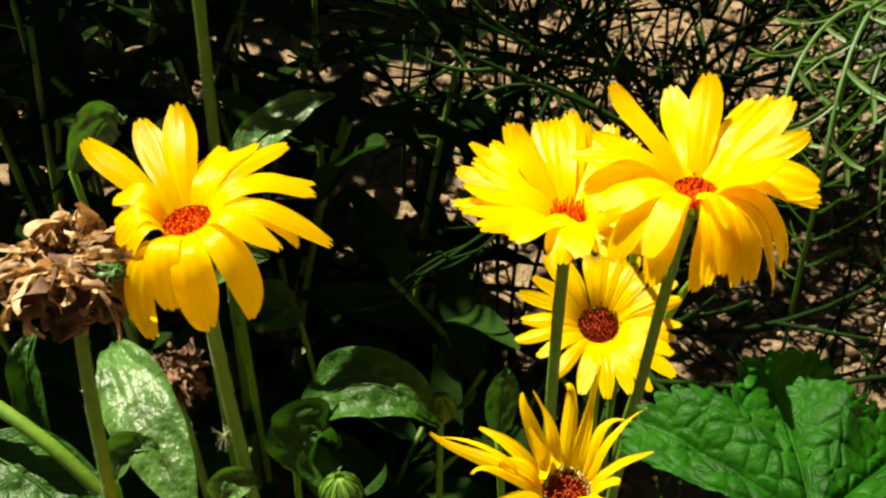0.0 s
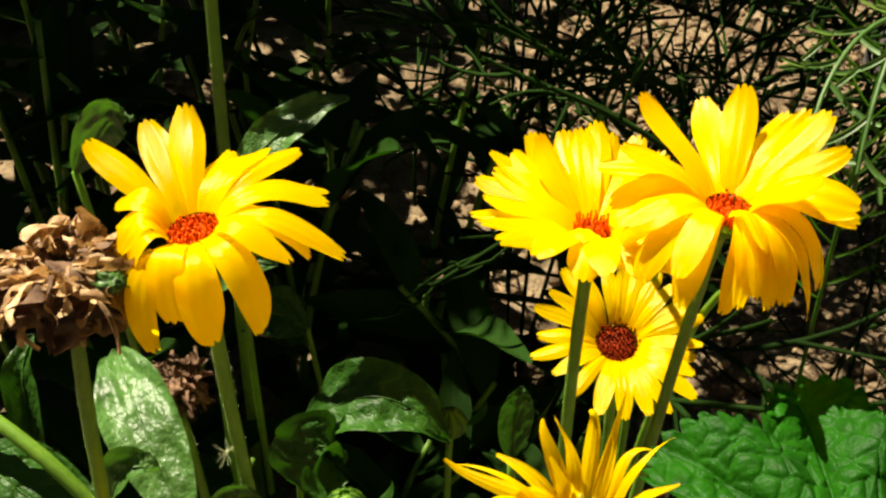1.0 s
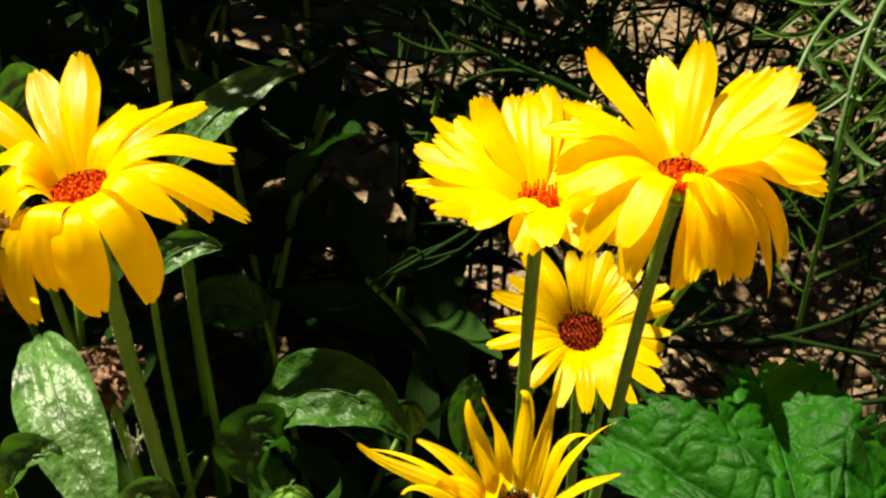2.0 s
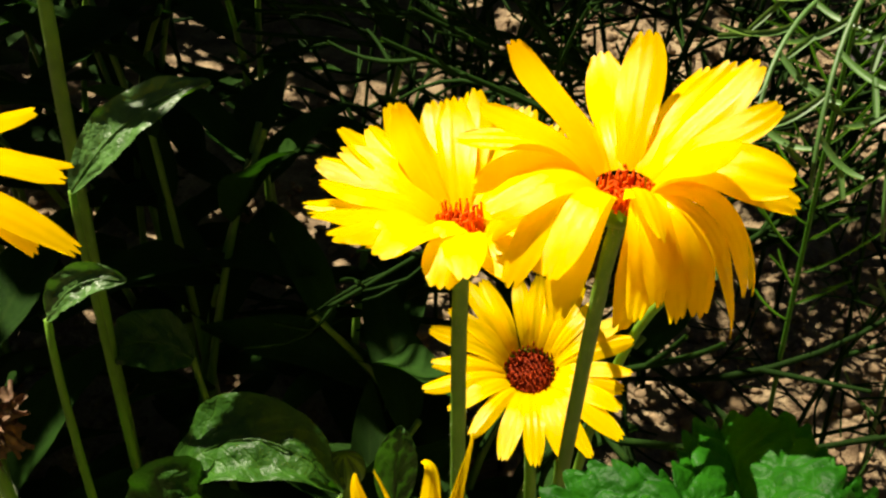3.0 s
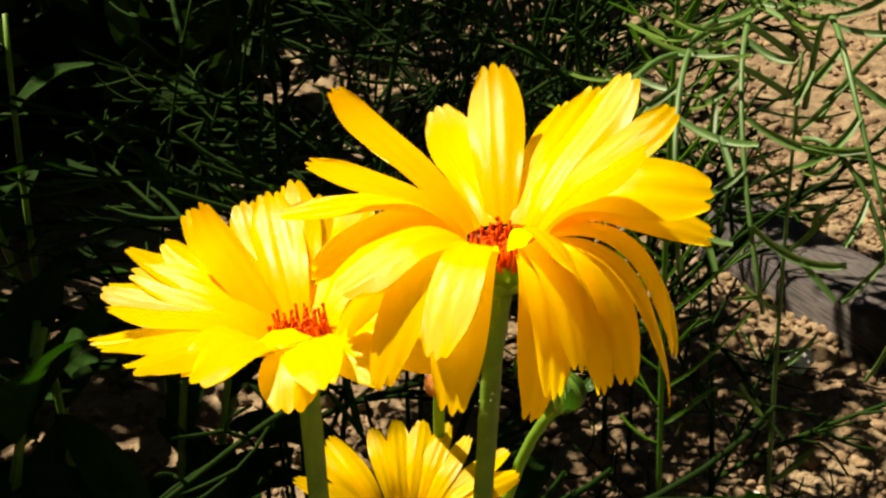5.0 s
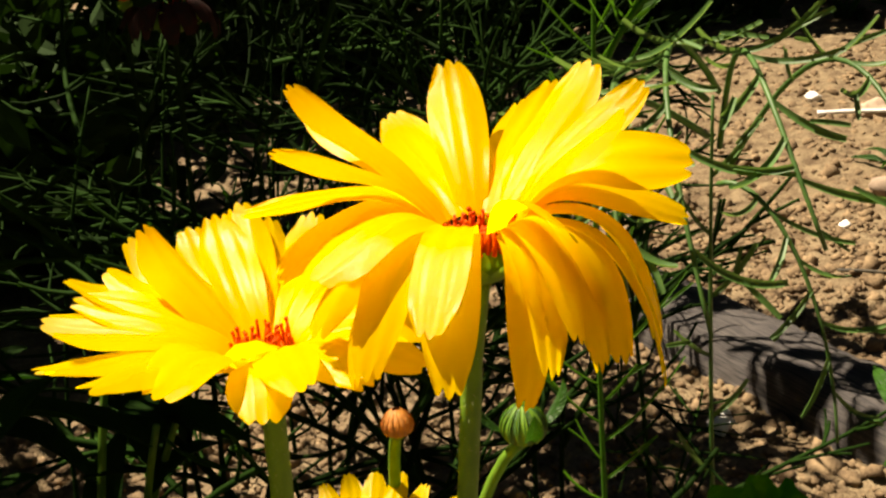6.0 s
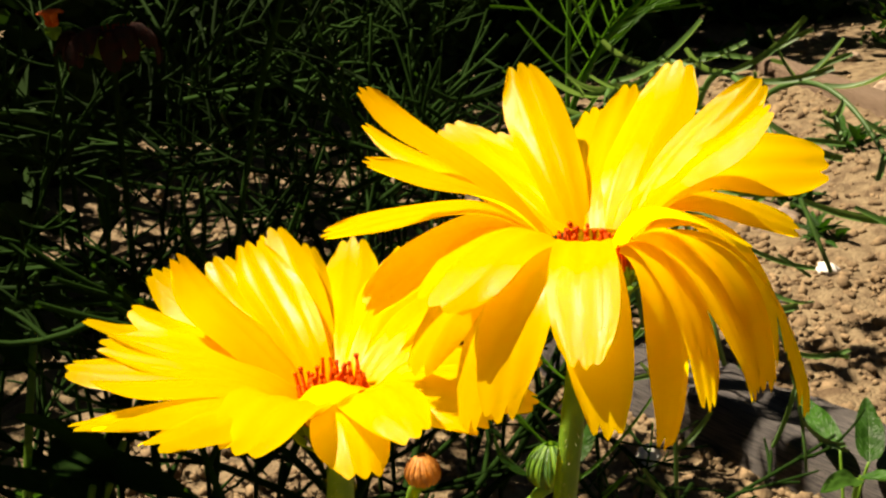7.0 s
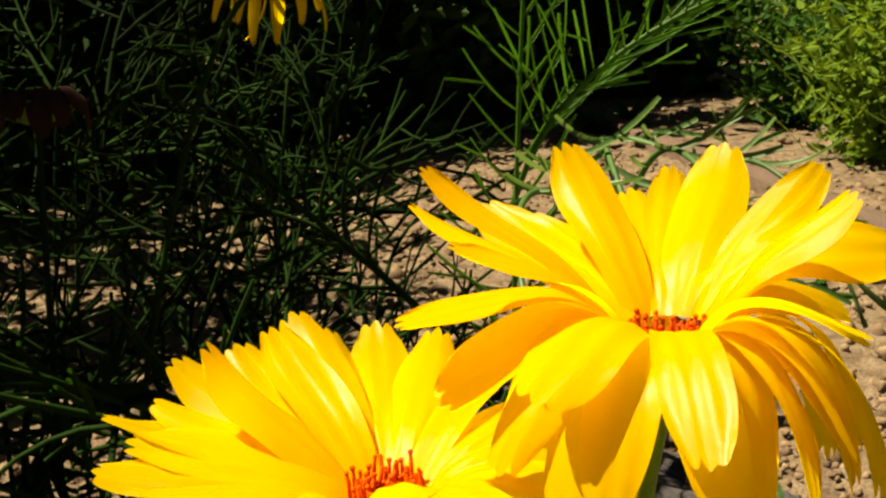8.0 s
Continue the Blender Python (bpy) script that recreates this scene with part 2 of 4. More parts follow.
def lump_ball(bm, at, size, sub=2, rough=0.25, freq=1.0, seed=0):
    """A stone: a ball pushed in and out."""
    made = bmesh.ops.create_icosphere(bm, subdivisions=sub, radius=1.0)["verts"]
    for v in made:
        k = 1 + rough * noise.noise(v.co * 1.3 * freq + Vector((seed * 3.1, seed, 0))) + 0.4 * rough * noise.noise(v.co * 3.4 * freq + Vector((seed, 5, seed)))
        v.co = Vector(at) + Vector((v.co.x * size[0], v.co.y * size[1], v.co.z * size[2])) * k
    return bm


# ---------------------------------------------------------------- ground and path
def spread(lo, hi, step, far):
    xs = list(np.arange(lo, hi, step))
    gap = step
    left, right = [lo], [xs[-1]]
    while right[-1] < far:
        gap *= 1.35
        right.append(right[-1] + gap)
        left.append(left[-1] - gap)
    return left[:0:-1] + xs + right[1:]


def ground_height(x, y):
    near = max(0.0, 1 - max(0.0, abs(x - 0.5) - 1.2, abs(y - 0.9) - 1.2) * 0.5)
    h = 0.012 * noise.noise((x * 4, y * 4, 0.3))
    h += near * (0.006 * noise.noise((x * 22, y * 22, 1.0)) + 0.0065 * noise.noise((x * 55, y * 55, 2.0)) + 0.0045 * noise.noise((x * 130, y * 130, 3.0)))
    return h


def build_ground():
    xs, ys = spread(-0.5, 1.5, 0.009, 150), spread(0.25, 2.1, 0.009, 150)
    verts = [(x, y, ground_height(x, y)) for y in ys for x in xs]
    w = len(xs)
    faces = [(j * w + i, j * w + i + 1, (j + 1) * w + i + 1, (j + 1) * w + i) for j in range(len(ys) - 1) for i in range(w - 1)]
    me = bpy.data.meshes.new("ground")
    me.from_pydata(verts, [], faces)
    me.polygons.foreach_set("use_smooth", [True] * len(faces))
    me.materials.append(M_SOIL)
    return tagged(new("ground", me), "dry sandy brown garden soil with clods and grit", "soil", kind="structure")


build_ground()


def build_gravel(count=9000, big=1.0):
    """Grit and clods, joined: a few lumps laid out many times."""
    lumps = []
    for k in range(14):
        bm = lump_ball(bmesh.new(), (0, 0, 0), (1, rnd.uniform(0.6, 1), rnd.uniform(0.5, 0.9)), 1 if k < 9 else 2, 0.7, 1, k * 7 + 1)
        bm.verts.index_update()
        lumps.append((np.array([v.co[:] for v in bm.verts]), [[v.index for v in f.verts] for f in bm.faces]))
        bm.free()
    verts, faces, n = [], [], 0
    for k in range(count):
        far = k % 6
        if big > 1:
            x, y = rnd.uniform(0.1, 1.5), rnd.uniform(0.45, 2.0)
        elif far < 4:
            x, y = rnd.uniform(0.02, 0.75), rnd.uniform(0.42, 1.15)
        elif far == 4:
            x, y = rnd.uniform(0.4, 2.2), rnd.uniform(0.7, 2.8)
        else:
            x, y = rnd.uniform(-0.45, 0.1), rnd.uniform(0.35, 0.95)
        s = rnd.uniform(0.0014, 0.0048) * (1.0 if far < 4 else 1.4) * (1.8 if rnd.random() < 0.1 else 1) * big
        a, tip = rnd.uniform(0, 6.28), rnd.uniform(-0.5, 0.5)
        co, fs = lumps[rnd.randrange(14)] if s > 0.003 else lumps[rnd.randrange(9)]
        turn = np.array(Euler((tip, tip * 0.7, a)).to_matrix())
        verts.append(co @ turn.T * s + (x, y, ground_height(x, y) + s * (0.2 if big == 1 else -0.1)))
        faces += [[i + n for i in f] for f in fs]
        n += len(co)
    me = bpy.data.meshes.new("gravel")
    me.from_pydata(np.concatenate(verts).tolist(), [], faces)
    me.polygons.foreach_set("use_smooth", [True] * len(faces))
    tagged(part("gravel" if big == 1 else "soil_clods", me, M_CLOD, None, "scattered pale brown grit on the soil" if big == 1 else "dry sandy clods half sunk in the soil"), category="gravel", kind="stuff")
    me.materials.append(M_CLOD)


build_gravel()
build_gravel(3600, 1.6)


def build_stone(x, y, s, mat, label, seed, flat=0.7):
    bm = lump_ball(bmesh.new(), (0, 0, 0), (s, s * 0.8, s * flat), 3, 0.45, 1, seed)
    ob = part("stone", bm, mat)
    ob.location, ob.rotation_euler = (x, y, ground_height(x, y) + s * flat * 0.5), (0, 0, seed * 1.3)
    tagged(ob, label, "stone")


for k, (x, y, s) in enumerate(((0.356, 0.704, 0.011), (0.72, 0.955, 0.012), (0.69, 1.05, 0.007), (1.02, 1.62, 0.014))):
    build_stone(x, y, s, M_WHITE, "small chalky white stone lying on the soil", k + 3)
for k in range(14):
    a = 0.35 + k * 0.115
    build_stone(0.35 + 0.9 * ((k * 0.618) % 1) + 0.12 * k, 0.55 + a, 0.014 + 0.012 * ((k * 0.37) % 1), M_STONE, "rounded brown stone half sunk in the soil", k + 11, 0.6)


def build_timber(name, a, b, wide, high, label, seed, mat):
    """A weathered beam laid on the ground from a to b."""
    a, b = Vector(a), Vector(b)
    way = (b - a).normalized()
    side = Vector((way.y, -way.x, 0))
    bm = bmesh.new()
    uv = bm.loops.layers.uv.verify()
    n, rings = 60, []
    shape = [(-0.5, 0), (-0.5, 0.6), (-0.46, 0.85), (-0.36, 0.98), (-0.15, 1.0), (0.1, 0.97), (0.34, 0.98), (0.45, 0.88), (0.5, 0.62), (0.5, 0)]
    for i in range(n + 1):
        p = a.lerp(b, i / n)
        ring = []
        for k, (u, v) in enumerate(shape):
            w = 1 + 0.10 * noise.noise((i * 0.16, k * 0.9, seed)) + 0.05 * noise.noise((i * 0.7, k * 2.0, seed))
            ring.append(bm.verts.new(p + side * (u * wide * w) + Vector((0, 0, v * high * w - 0.012))))
        rings.append(ring)
    m = len(shape)
    for i in range(n):
        for k in range(m - 1):
            f = bm.faces.new((rings[i][k], rings[i + 1][k], rings[i + 1][k + 1], rings[i][k + 1]))
            for lp, (c, d) in zip(f.loops, ((i, k), (i + 1, k), (i + 1, k + 1), (i, k + 1))):
                lp[uv].uv = (c / n * (b - a).length * 4, d / m)
    bm.faces.new(rings[0])
    bm.faces.new(rings[-1][::-1])
    return tagged(part(name, bm, mat), label, "edging")


build_timber("timber_edging", (0.378, 1.02, 0), (0.51, 0.36, 0), 0.075, 0.050, "grey weathered timber beam edging the soil path", 1.0, M_WOOD)
build_timber("board_edging", (2.23, 4.1, 0), (1.09, 0.80, 0), 0.05, 0.042, "low brown board edging on the far side of the path", 5.0, M_BOARD)


# ---------------------------------------------------------------- marigolds
def dome_florets(bm_low, bm_high, up, r, rng, lift=1.0, count=110):
    """A low cushion with a ring of small stalked florets."""
    x = up.orthogonal().normalized()
    y = up.cross(x)
    for k in range(count):
        q = math.sqrt((k + 0.5) / count)
        a = k * 2.39996
        p = (x * math.cos(a) + y * math.sin(a)) * (r * q) + up * (0.0012 * (1 - q * q))
        h = (0.0008 + 0.0014 * q) * lift * rng.uniform(0.5, 1.5)
        tip = p + up * h + (x * rng.uniform(-1, 1) + y * rng.uniform(-1, 1)) * 0.00045 * lift - (x * math.cos(a) + y * math.sin(a)) * (0.0002 * q * lift)
        tube(bm_low, (p, p.lerp(tip, 0.5), tip), 0.0004, 0.00022, 5, 2)
        bmesh.ops.create_icosphere(bm_high, subdivisions=1, radius=rng.uniform(0.00022, 0.00040), matrix=Matrix.Translation(tip))


def calyx(bm, up, r, at):
    """The green cup under a flower: a bowl and its pointed bracts."""
    x = up.orthogonal().normalized()
    y = up.cross(x)
    rings = []
    for h, w in ((-0.0095, 0.25), (-0.0088, 0.6), (-0.0068, 0.92), (-0.0048, 1.02), (-0.0036, 0.98)):
        rings.append([bm.verts.new(at + up * h + (x * math.cos(k * 0.3927) + y * math.sin(k * 0.3927)) * r * w) for k in range(16)])
    for a, b in zip(rings, rings[1:]):
        for k in range(16):
            bm.faces.new((a[k], a[(k + 1) % 16], b[(k + 1) % 16], b[k]))
    bm.faces.new(rings[0][::-1])
    for k in range(14):
        d = x * math.cos(k * 0.4488) + y * math.sin(k * 0.4488)
        blade(bm, (at + d * r * 0.9 - up * 0.0075, at + d * r * 1.2 - up * 0.006, at + d * r * 1.45 - up * 0.005), up.cross(d), 0.0026, lance, 0.2, 0, 3, 5)
    return bm


def hairs(bm, pts, r, count, rng, size=0.0008):
    for _ in range(count):
        p, tan = bez(pts, rng.random())
        d = tan.orthogonal()
        d.rotate(Matrix.Rotation(rng.uniform(0, 6.28), 3, tan))
        d.normalize()
        s = d.cross(tan) * 0.00005
        a = p + d * r * 0.9
        b = a + d * size * rng.uniform(0.5, 1.3) + tan * rng.uniform(-0.0003, 0.0003)
        bm.faces.new((bm.verts.new(a - s), bm.verts.new(a + s), bm.verts.new(b)))
    return bm


def marigold(centre, petals, stem, up, label, seed, disc=0.0052, broad=1.2, dark=False, mat=None, lift=1.0, stem_r=0.0017, old=False, group="marigolds", hairy=700, stem_mat=None, sink=0.0038, arch=0.0056, rim=0.001):
    """A flower on its stalk. petals: azimuth, rise, length mm, bow, width mm, twist, turn of the base. stem: points from under the flower down to the soil."""
    rng = random.Random(seed)
    centre, up = Vector(centre), Vector(up).normalized()
    foot = Vector(stem[-1])
    top = thing("marigold_flower", foot, label, "flower", group)
    c = centre - foot
    line = [c - up * 0.009] + [Vector(p) - foot for p in stem]
    part("stem", tube(bmesh.new(), line, stem_r, stem_r * 1.25, 12, 28, True, 0.12), stem_mat or M_STEM, top)
    if hairy:
        part("stem_hairs", hairs(bmesh.new(), line, stem_r, hairy, rng), M_HAIR, top, "fine pale hairs", smooth=False)
    part("calyx", calyx(bmesh.new(), up, disc * 0.95, c), M_STEM, top)
    low = bmesh.new()
    sunk = c - up * sink
    lump_ball(low, (0, 0, 0), (disc * 0.86, disc * 0.86, 0.0016), 2, 0.05)
    bmesh.ops.transform(low, verts=low.verts, matrix=Matrix.Translation(sunk - up * 0.0006) @ up.to_track_quat("Z", "Y").to_matrix().to_4x4())
    fl, fh = bmesh.new(), bmesh.new()
    dome_florets(fl, fh, up, disc, rng, lift)
    bmesh.ops.translate(fl, verts=fl.verts, vec=sunk)
    bmesh.ops.translate(fh, verts=fh.verts, vec=sunk)
    f_mat = M_FLORET_DARK if dark else M_FLORET_RED if old else M_FLORET
    d = part("disc", low, f_mat, top, "maroon flower centre" if dark else "orange flower centre")
    tagged(part("floret_mass", fl, f_mat, d), kind="stuff")
    tagged(part("stigma_mass", fh, f_mat, d), kind="stuff")
    if old:
        fuzz, x, y = bmesh.new(), up.orthogonal().normalized(), up.cross(up.orthogonal().normalized())
        for k in range(130):
            a, q = k * 2.39996, disc * rng.uniform(0.82, 1.12)
            p = sunk + (x * math.cos(a) + y * math.sin(a)) * q + up * 0.0008
            tube(fuzz, (p, p + up * 0.0007, p + up * rng.uniform(0.0010, 0.0020) + (x * rng.uniform(-1, 1) + y * rng.uniform(-1, 1)) * 0.0005), 0.00028, 0.00018, 4, 2)
        tagged(part("fuzz_ring", fuzz, M_HAIR, d, "pale fuzzy ring"), kind="stuff")
    for k, row in enumerate(petals):
        az, el, length, bow, wide = row[:5]
        twist = row[5] if len(row) > 5 else rng.uniform(-0.4, 0.4) * (4 if old else 1)
        out = spin(az + (row[6] if len(row) > 6 else 0), 0)
        out = (out - up * out.dot(up)).normalized()
        base = c + out * disc * 0.9 - up * (sink - rim)
        tip = c + spin(az, el) * length * 0.00103
        chord = tip - base
        side = up.cross(out).normalized()
        rise = chord.cross(side).normalized()
        if rise.dot(up) < 0:
            rise = -rise
        p1 = base + chord * 0.30 + up * arch + rise * bow * chord.length * 1.25
        p2 = base + chord * 0.72 + rise * bow * chord.length * 1.05
        if old:
            p2 += Vector((rng.uniform(-1, 1), rng.uniform(-1, 1), rng.uniform(-0.6, 1))) * 0.0045
            tip += Vector((rng.uniform(-1, 1), rng.uniform(-1, 1), rng.uniform(-1, 0.4))) * 0.003
        bm = blade(bmesh.new(), (base, p1, p2, tip), side, wide * 0.001 * broad, round_tip if not old else (lambda v: round_tip(v, 0.5, 0.5) * (1 - 0.72 * v)), rng.uniform(-0.1, 0.42) * (1 if not old else 2), twist, 13, 18,
                   (0.07 if el > -25 else 0.08) if not old else 0.03, 0.020, 0.04, 1.5, seed * 40 + k)
        part("petal", bm, mat or M_PETAL, top)
    return top


UPPER_A = [  # azimuth, rise, length, bow, width
    (139, 33, 33.0, -0.06, 6.2, 0.2), (123, 20, 35.0, -0.04, 5.6), (96, 14, 36.0, -0.05, 7.6, 0.5), (88, 13, 31.0, -0.06, 6.6, 0.7), (80, 33, 31.6, -0.05, 7.8, 0),
    (59, 16, 33.6, -0.04, 6.6, 0.1), (48, 22, 33.4, -0.05, 6.6, -0.5), (34, 30, 32.4, -0.05, 8.4, -0.1), (1, 31, 29.0, -0.04, 5.8, -0.9), (-36, 35, 25.0, -0.02, 5.8, -0.6), (-9, 18, 25.2, 0.0, 4.6, -0.5),
    (-20, 11, 29.0, 0.08, 8.8, -1.0), (2, -10, 32.0, 0.08, 7.0, -0.7), (167, 6, 31.6, 0.06, 6.8, 0.1), (174, 25, 28.8, 0.0, 6.0), (22, 10, 22, 0.03, 6),
]
LOWER_A = [
    (-80, 8, 25.8, 0.10, 5.2, 0.9), (-4, -43, 34.2, 0.26, 6.2, 0.2), (-38, -43, 33.4, 0.26, 5.8, 0.4), (-52, -39, 27.6, 0.24, 7.0, -0.3), (-66, -37, 27.2, 0.22, 7.0, 0.3), (-79, -22, 26.6, 0.16, 6.4, 0.3, 22),
    (-86, -34, 26.5, 0.16, 6.2, 0.1, 24), (-91, -54, 26.8, 0.20, 6.2, -0.2, 26), (-116, -27, 30.0, 0.14, 6.6, 0.2, -6), (-120, -14, 26.6, 0.12, 6.8, -0.15, -4), (-142, -28, 28.5, 0.18, 7.0, 0.2), (-158, -38, 28.2, 0.20, 7.0, -0.2),
    (-158, -3, 26.0, 0.10, 9.2, 0.25), (171, -12, 28.0, 0.12, 8.2, 0.4), (-174, -26, 27.0, 0.16, 7.0), (-22, -38, 30, 0.26, 6.6), (60, -40, 25, 0.25, 7), (130, -40, 25, 0.25, 7),
]
marigold((0.0695, 0.239, 0.333), UPPER_A + LOWER_A, [(0.0665, 0.240, 0.318), (0.0645, 0.247, 0.268), (0.052, 0.262, 0.12), (0.046, 0.270, -0.01)], (0.0, 0.02, 1.0),
         "large bright yellow marigold with an orange centre on a green stalk", 11, 0.0057, 1.14, lift=1.2, stem_r=0.0015, sink=0.0042, arch=0.0058, rim=0.0032)

RIM_B = [
    (-179, 5, 31.4, 0.02, 6), (158, 9, 33.4, 0, 6), (149, 12, 31, 0, 6.5), (140, 12, 36.0, 0, 7), (133, 15, 31.6, -0.03, 6.4), (123, 20, 33.6, -0.05, 6), (125, 31, 28.8, -0.08, 7.4),
    (105, 19, 32.8, -0.05, 6.8), (97, 24, 31, -0.05, 6.6), (89, 23, 33.8, -0.06, 6.8), (80, 18, 32.6, -0.06, 6.2), (67, 17, 34.0, -0.06, 7),
]
FRONT_B = [
    (50, 18, 31, -0.03, 6.5), (32, 12, 29, 0, 6.5), (12, 6, 28, 0.02, 6.5), (-10, 0, 27, 0.05, 6.5), (-38, -2, 26, 0.08, 7), (-60, 0, 24, 0.10, 6.6), (-83, 6, 24, 0.12, 6.4), (-97, -7, 20.6, 0.16, 7.0, 0.2),
    (-133, 5, 22.4, 0.12, 8.8), (-150, 9, 28, 0.03, 7.5), (-166, 9, 30, 0.02, 6.5), (176, 13, 29, 0, 6), (-112, 12, 12, 0.25, 7.4),
]
marigold((0.0388, 0.2520, 0.3150), RIM_B + FRONT_B, [(0.038, 0.256, 0.302), (0.0365, 0.258, 0.250), (0.036, 0.270, 0.12), (0.036, 0.278, -0.01)], (-0.05, -0.10, 1.0),
         "bright yellow marigold cupped upward with a deep orange centre", 12, 0.0050, 1.32, lift=1.9)

ROUND_C = [(101, 33, 26), (125, 29, 28.8), (135, 26, 30.6), (153, 20, 28), (169, 14, 29.7), (-173, 6, 27.5), (-160, -1, 30.7), (-143, -6, 27), (-124, -12, 27.7), (-103, -16, 30), (-86, -17, 30.5),
           (-70, -16, 30), (-58, -14, 31.7), (-41, -9, 32.7), (-30, -3, 28), (-19, 1, 26.5), (-8, 6, 27.8), (11, 13, 29.2), (23, 18, 30.5), (41, 26, 27), (55, 29, 28), (69, 32, 27), (85, 33, 27)]
marigold((0.0545, 0.3016, 0.2342), [(a, e, n, 0.05, 5.4 + (k * 7 % 4) * 0.35) for k, (a, e, n) in enumerate(ROUND_C)], [(0.055, 0.306, 0.222), (0.056, 0.312, 0.19), (0.058, 0.32, 0.08), (0.058, 0.322, -0.01)], (0, -0.41, 0.91),
         "flat open yellow marigold with a dark maroon centre, growing low", 13, 0.0078, 1.0, True, lift=1.1)

PETALS_L = [
    (152, 23, 31, -0.03, 6.2), (124, 24, 30, -0.03, 6.6), (105, 28, 31, -0.04, 7), (52, 12, 30, 0.06, 6.6), (64, 14, 26, 0.02, 7), (38, -3, 31, 0.12, 7.6), (26, -1, 29, 0.12, 7.4), (2, -12, 32, 0.14, 5.2),
    (-18, -4, 23.5, 0.22, 7.6), (-40, -38, 26, 0.34, 7.6, 0.2), (-70, -50, 24.5, 0.40, 8.2, -0.1), (-94, -40, 20, 0.38, 7.0, 0.2), (-114, -52, 27, 0.30, 6.2, 0.5), (-135, -18, 16, 0.34, 6), (-152, -6, 15.5, 0.32, 6), (-170, 4, 15.5, 0.28, 6), (172, 13, 17, 0.2, 6), (8, -20, 25, 0.2, 6), (85, 12, 24, 0, 7),
]
marigold((-0.0482, 0.1994, 0.3461), PETALS_L, [(-0.0478, 0.2005, 0.330), (-0.0515, 0.2045, 0.285), (-0.046, 0.215, 0.16), (-0.040, 0.222, -0.01)], (-0.14, -0.06, 1.0),
         "yellow marigold with drooping front petals and a red-orange centre", 14, 0.0060, 1.15, lift=0.9, stem_r=0.0016, hairy=1100, sink=0.0020, arch=0.0064, rim=0.0022)

PETALS_D = [(134, 55, 25.4, 0, 4.5), (120, 52, 24, 0.05, 4), (91, 54, 26, -0.05, 4.5), (68, 51, 27.7, 0.05, 4), (46, 42, 23.4, 0.08, 3.6), (31, 38, 28.2, 0.1, 3.8), (7, 28, 21, 0.15, 3), (-21, 30, 17, 0.15, 4), (-175, 31, 34, 0.06, 4.5),
            (177, 30, 32, 0.02, 4.5), (168, 38, 24, 0.05, 4.5), (-160, 32, 26, 0.05, 4), (-140, 27, 29, 0.1, 4), (-56, 38, 20, 0.1, 4), (150, 60, 16, 0.1, 6), (-170, 45, 20, 0.1, 5)]
marigold((0.0378, 0.174, 0.2905), PETALS_D, [(0.038, 0.176, 0.276), (0.040, 0.182, 0.24), (0.042, 0.20, 0.1), (0.043, 0.21, -0.01)], (0.05, -0.2, 1.0),
         "fading yellow marigold with narrow curled petals and a fuzzy red centre", 15, 0.0060, mat=M_PETAL_OLD, old=True, sink=0.0012)


# ---------------------------------------------------------------- leaves and stalks among the flowers
def single_leaf(base, mid, tip, face, wide, mat, label, seed=0, cup=0.35, twist=0.0, wave=0.03, stalk=None, cols=17, rows=36):
    """A long marigold leaf with a pressed-in midrib, on its own short stalk down to the soil."""
    foot = Vector(stalk[-1])
    top = thing("marigold_leaf", foot, label, "leaf")
    pts = [Vector(p) - foot for p in (base, mid, tip)]
    side = (pts[2] - pts[0]).cross(Vector(face)).normalized()
    part("leaf_blade", blade(bmesh.new(), pts, side, wide, lance, cup, twist, cols, rows, 0, 0.0, wave, 2.5, seed, 0.085), mat, top)
    # the leaf shows its upper face the way that face points
    rib = [bez(pts, t)[0] - Vector((0, 0, 0.0002)) for t in (0.0, 0.5, 0.96)]
    rib[1] = pts[1]
    part("midrib", tube(bmesh.new(), rib, 0.0006, 0.0002, 6, 16), mat, top)
    part("stalk", tube(bmesh.new(), [pts[0]] + [Vector(p) - foot for p in stalk], 0.0012, 0.002, 8, 12), M_STEM, top)
    return top


single_leaf((-0.083, 0.332, 0.268), (-0.066, 0.340, 0.294), (-0.0435, 0.3546, 0.2945), (0.1, -0.5, 0.87), 0.0165, M_LEAF_PALE, "grey-green marigold leaf catching striped sunlight", 1, 0.3, 0.2, 0.02,
            [(-0.088, 0.338, 0.23), (-0.089, 0.342, 0.1), (-0.09, 0.345, -0.01)])
single_leaf((-0.0714, 0.216, 0.226), (-0.096, 0.243, 0.258), (-0.1085, 0.270, 0.2445), (0.1, -0.5, 0.85), 0.0225, M_LEAF_PALE, "broad pale marigold leaf lit by the sun, standing upright", 2, 0.25, 0, 0.02,
            [(-0.065, 0.21, 0.15), (-0.06, 0.215, 0.06), (-0.06, 0.22, -0.01)])
single_leaf((-0.060, 0.304, 0.176), (-0.032, 0.310, 0.212), (-0.003, 0.302, 0.178), (0.05, -0.45, 0.9), 0.030, M_LEAF, "large dark green marigold leaf arching over, dappled with light", 3, 0.25, 0.1, 0.04,
            [(-0.068, 0.305, 0.14), (-0.066, 0.31, 0.08), (-0.06, 0.315, -0.01)])
single_leaf((-0.045, 0.285, 0.15), (-0.060, 0.290, 0.20), (-0.040, 0.286, 0.182), (-0.3, -0.75, 0.6), 0.034, M_LEAF, "dark marigold leaf in shade with a pale rim", 4, 0.3, 0, 0.03,
            [(-0.04, 0.285, 0.12), (-0.04, 0.288, 0.06), (-0.04, 0.29, -0.01)])
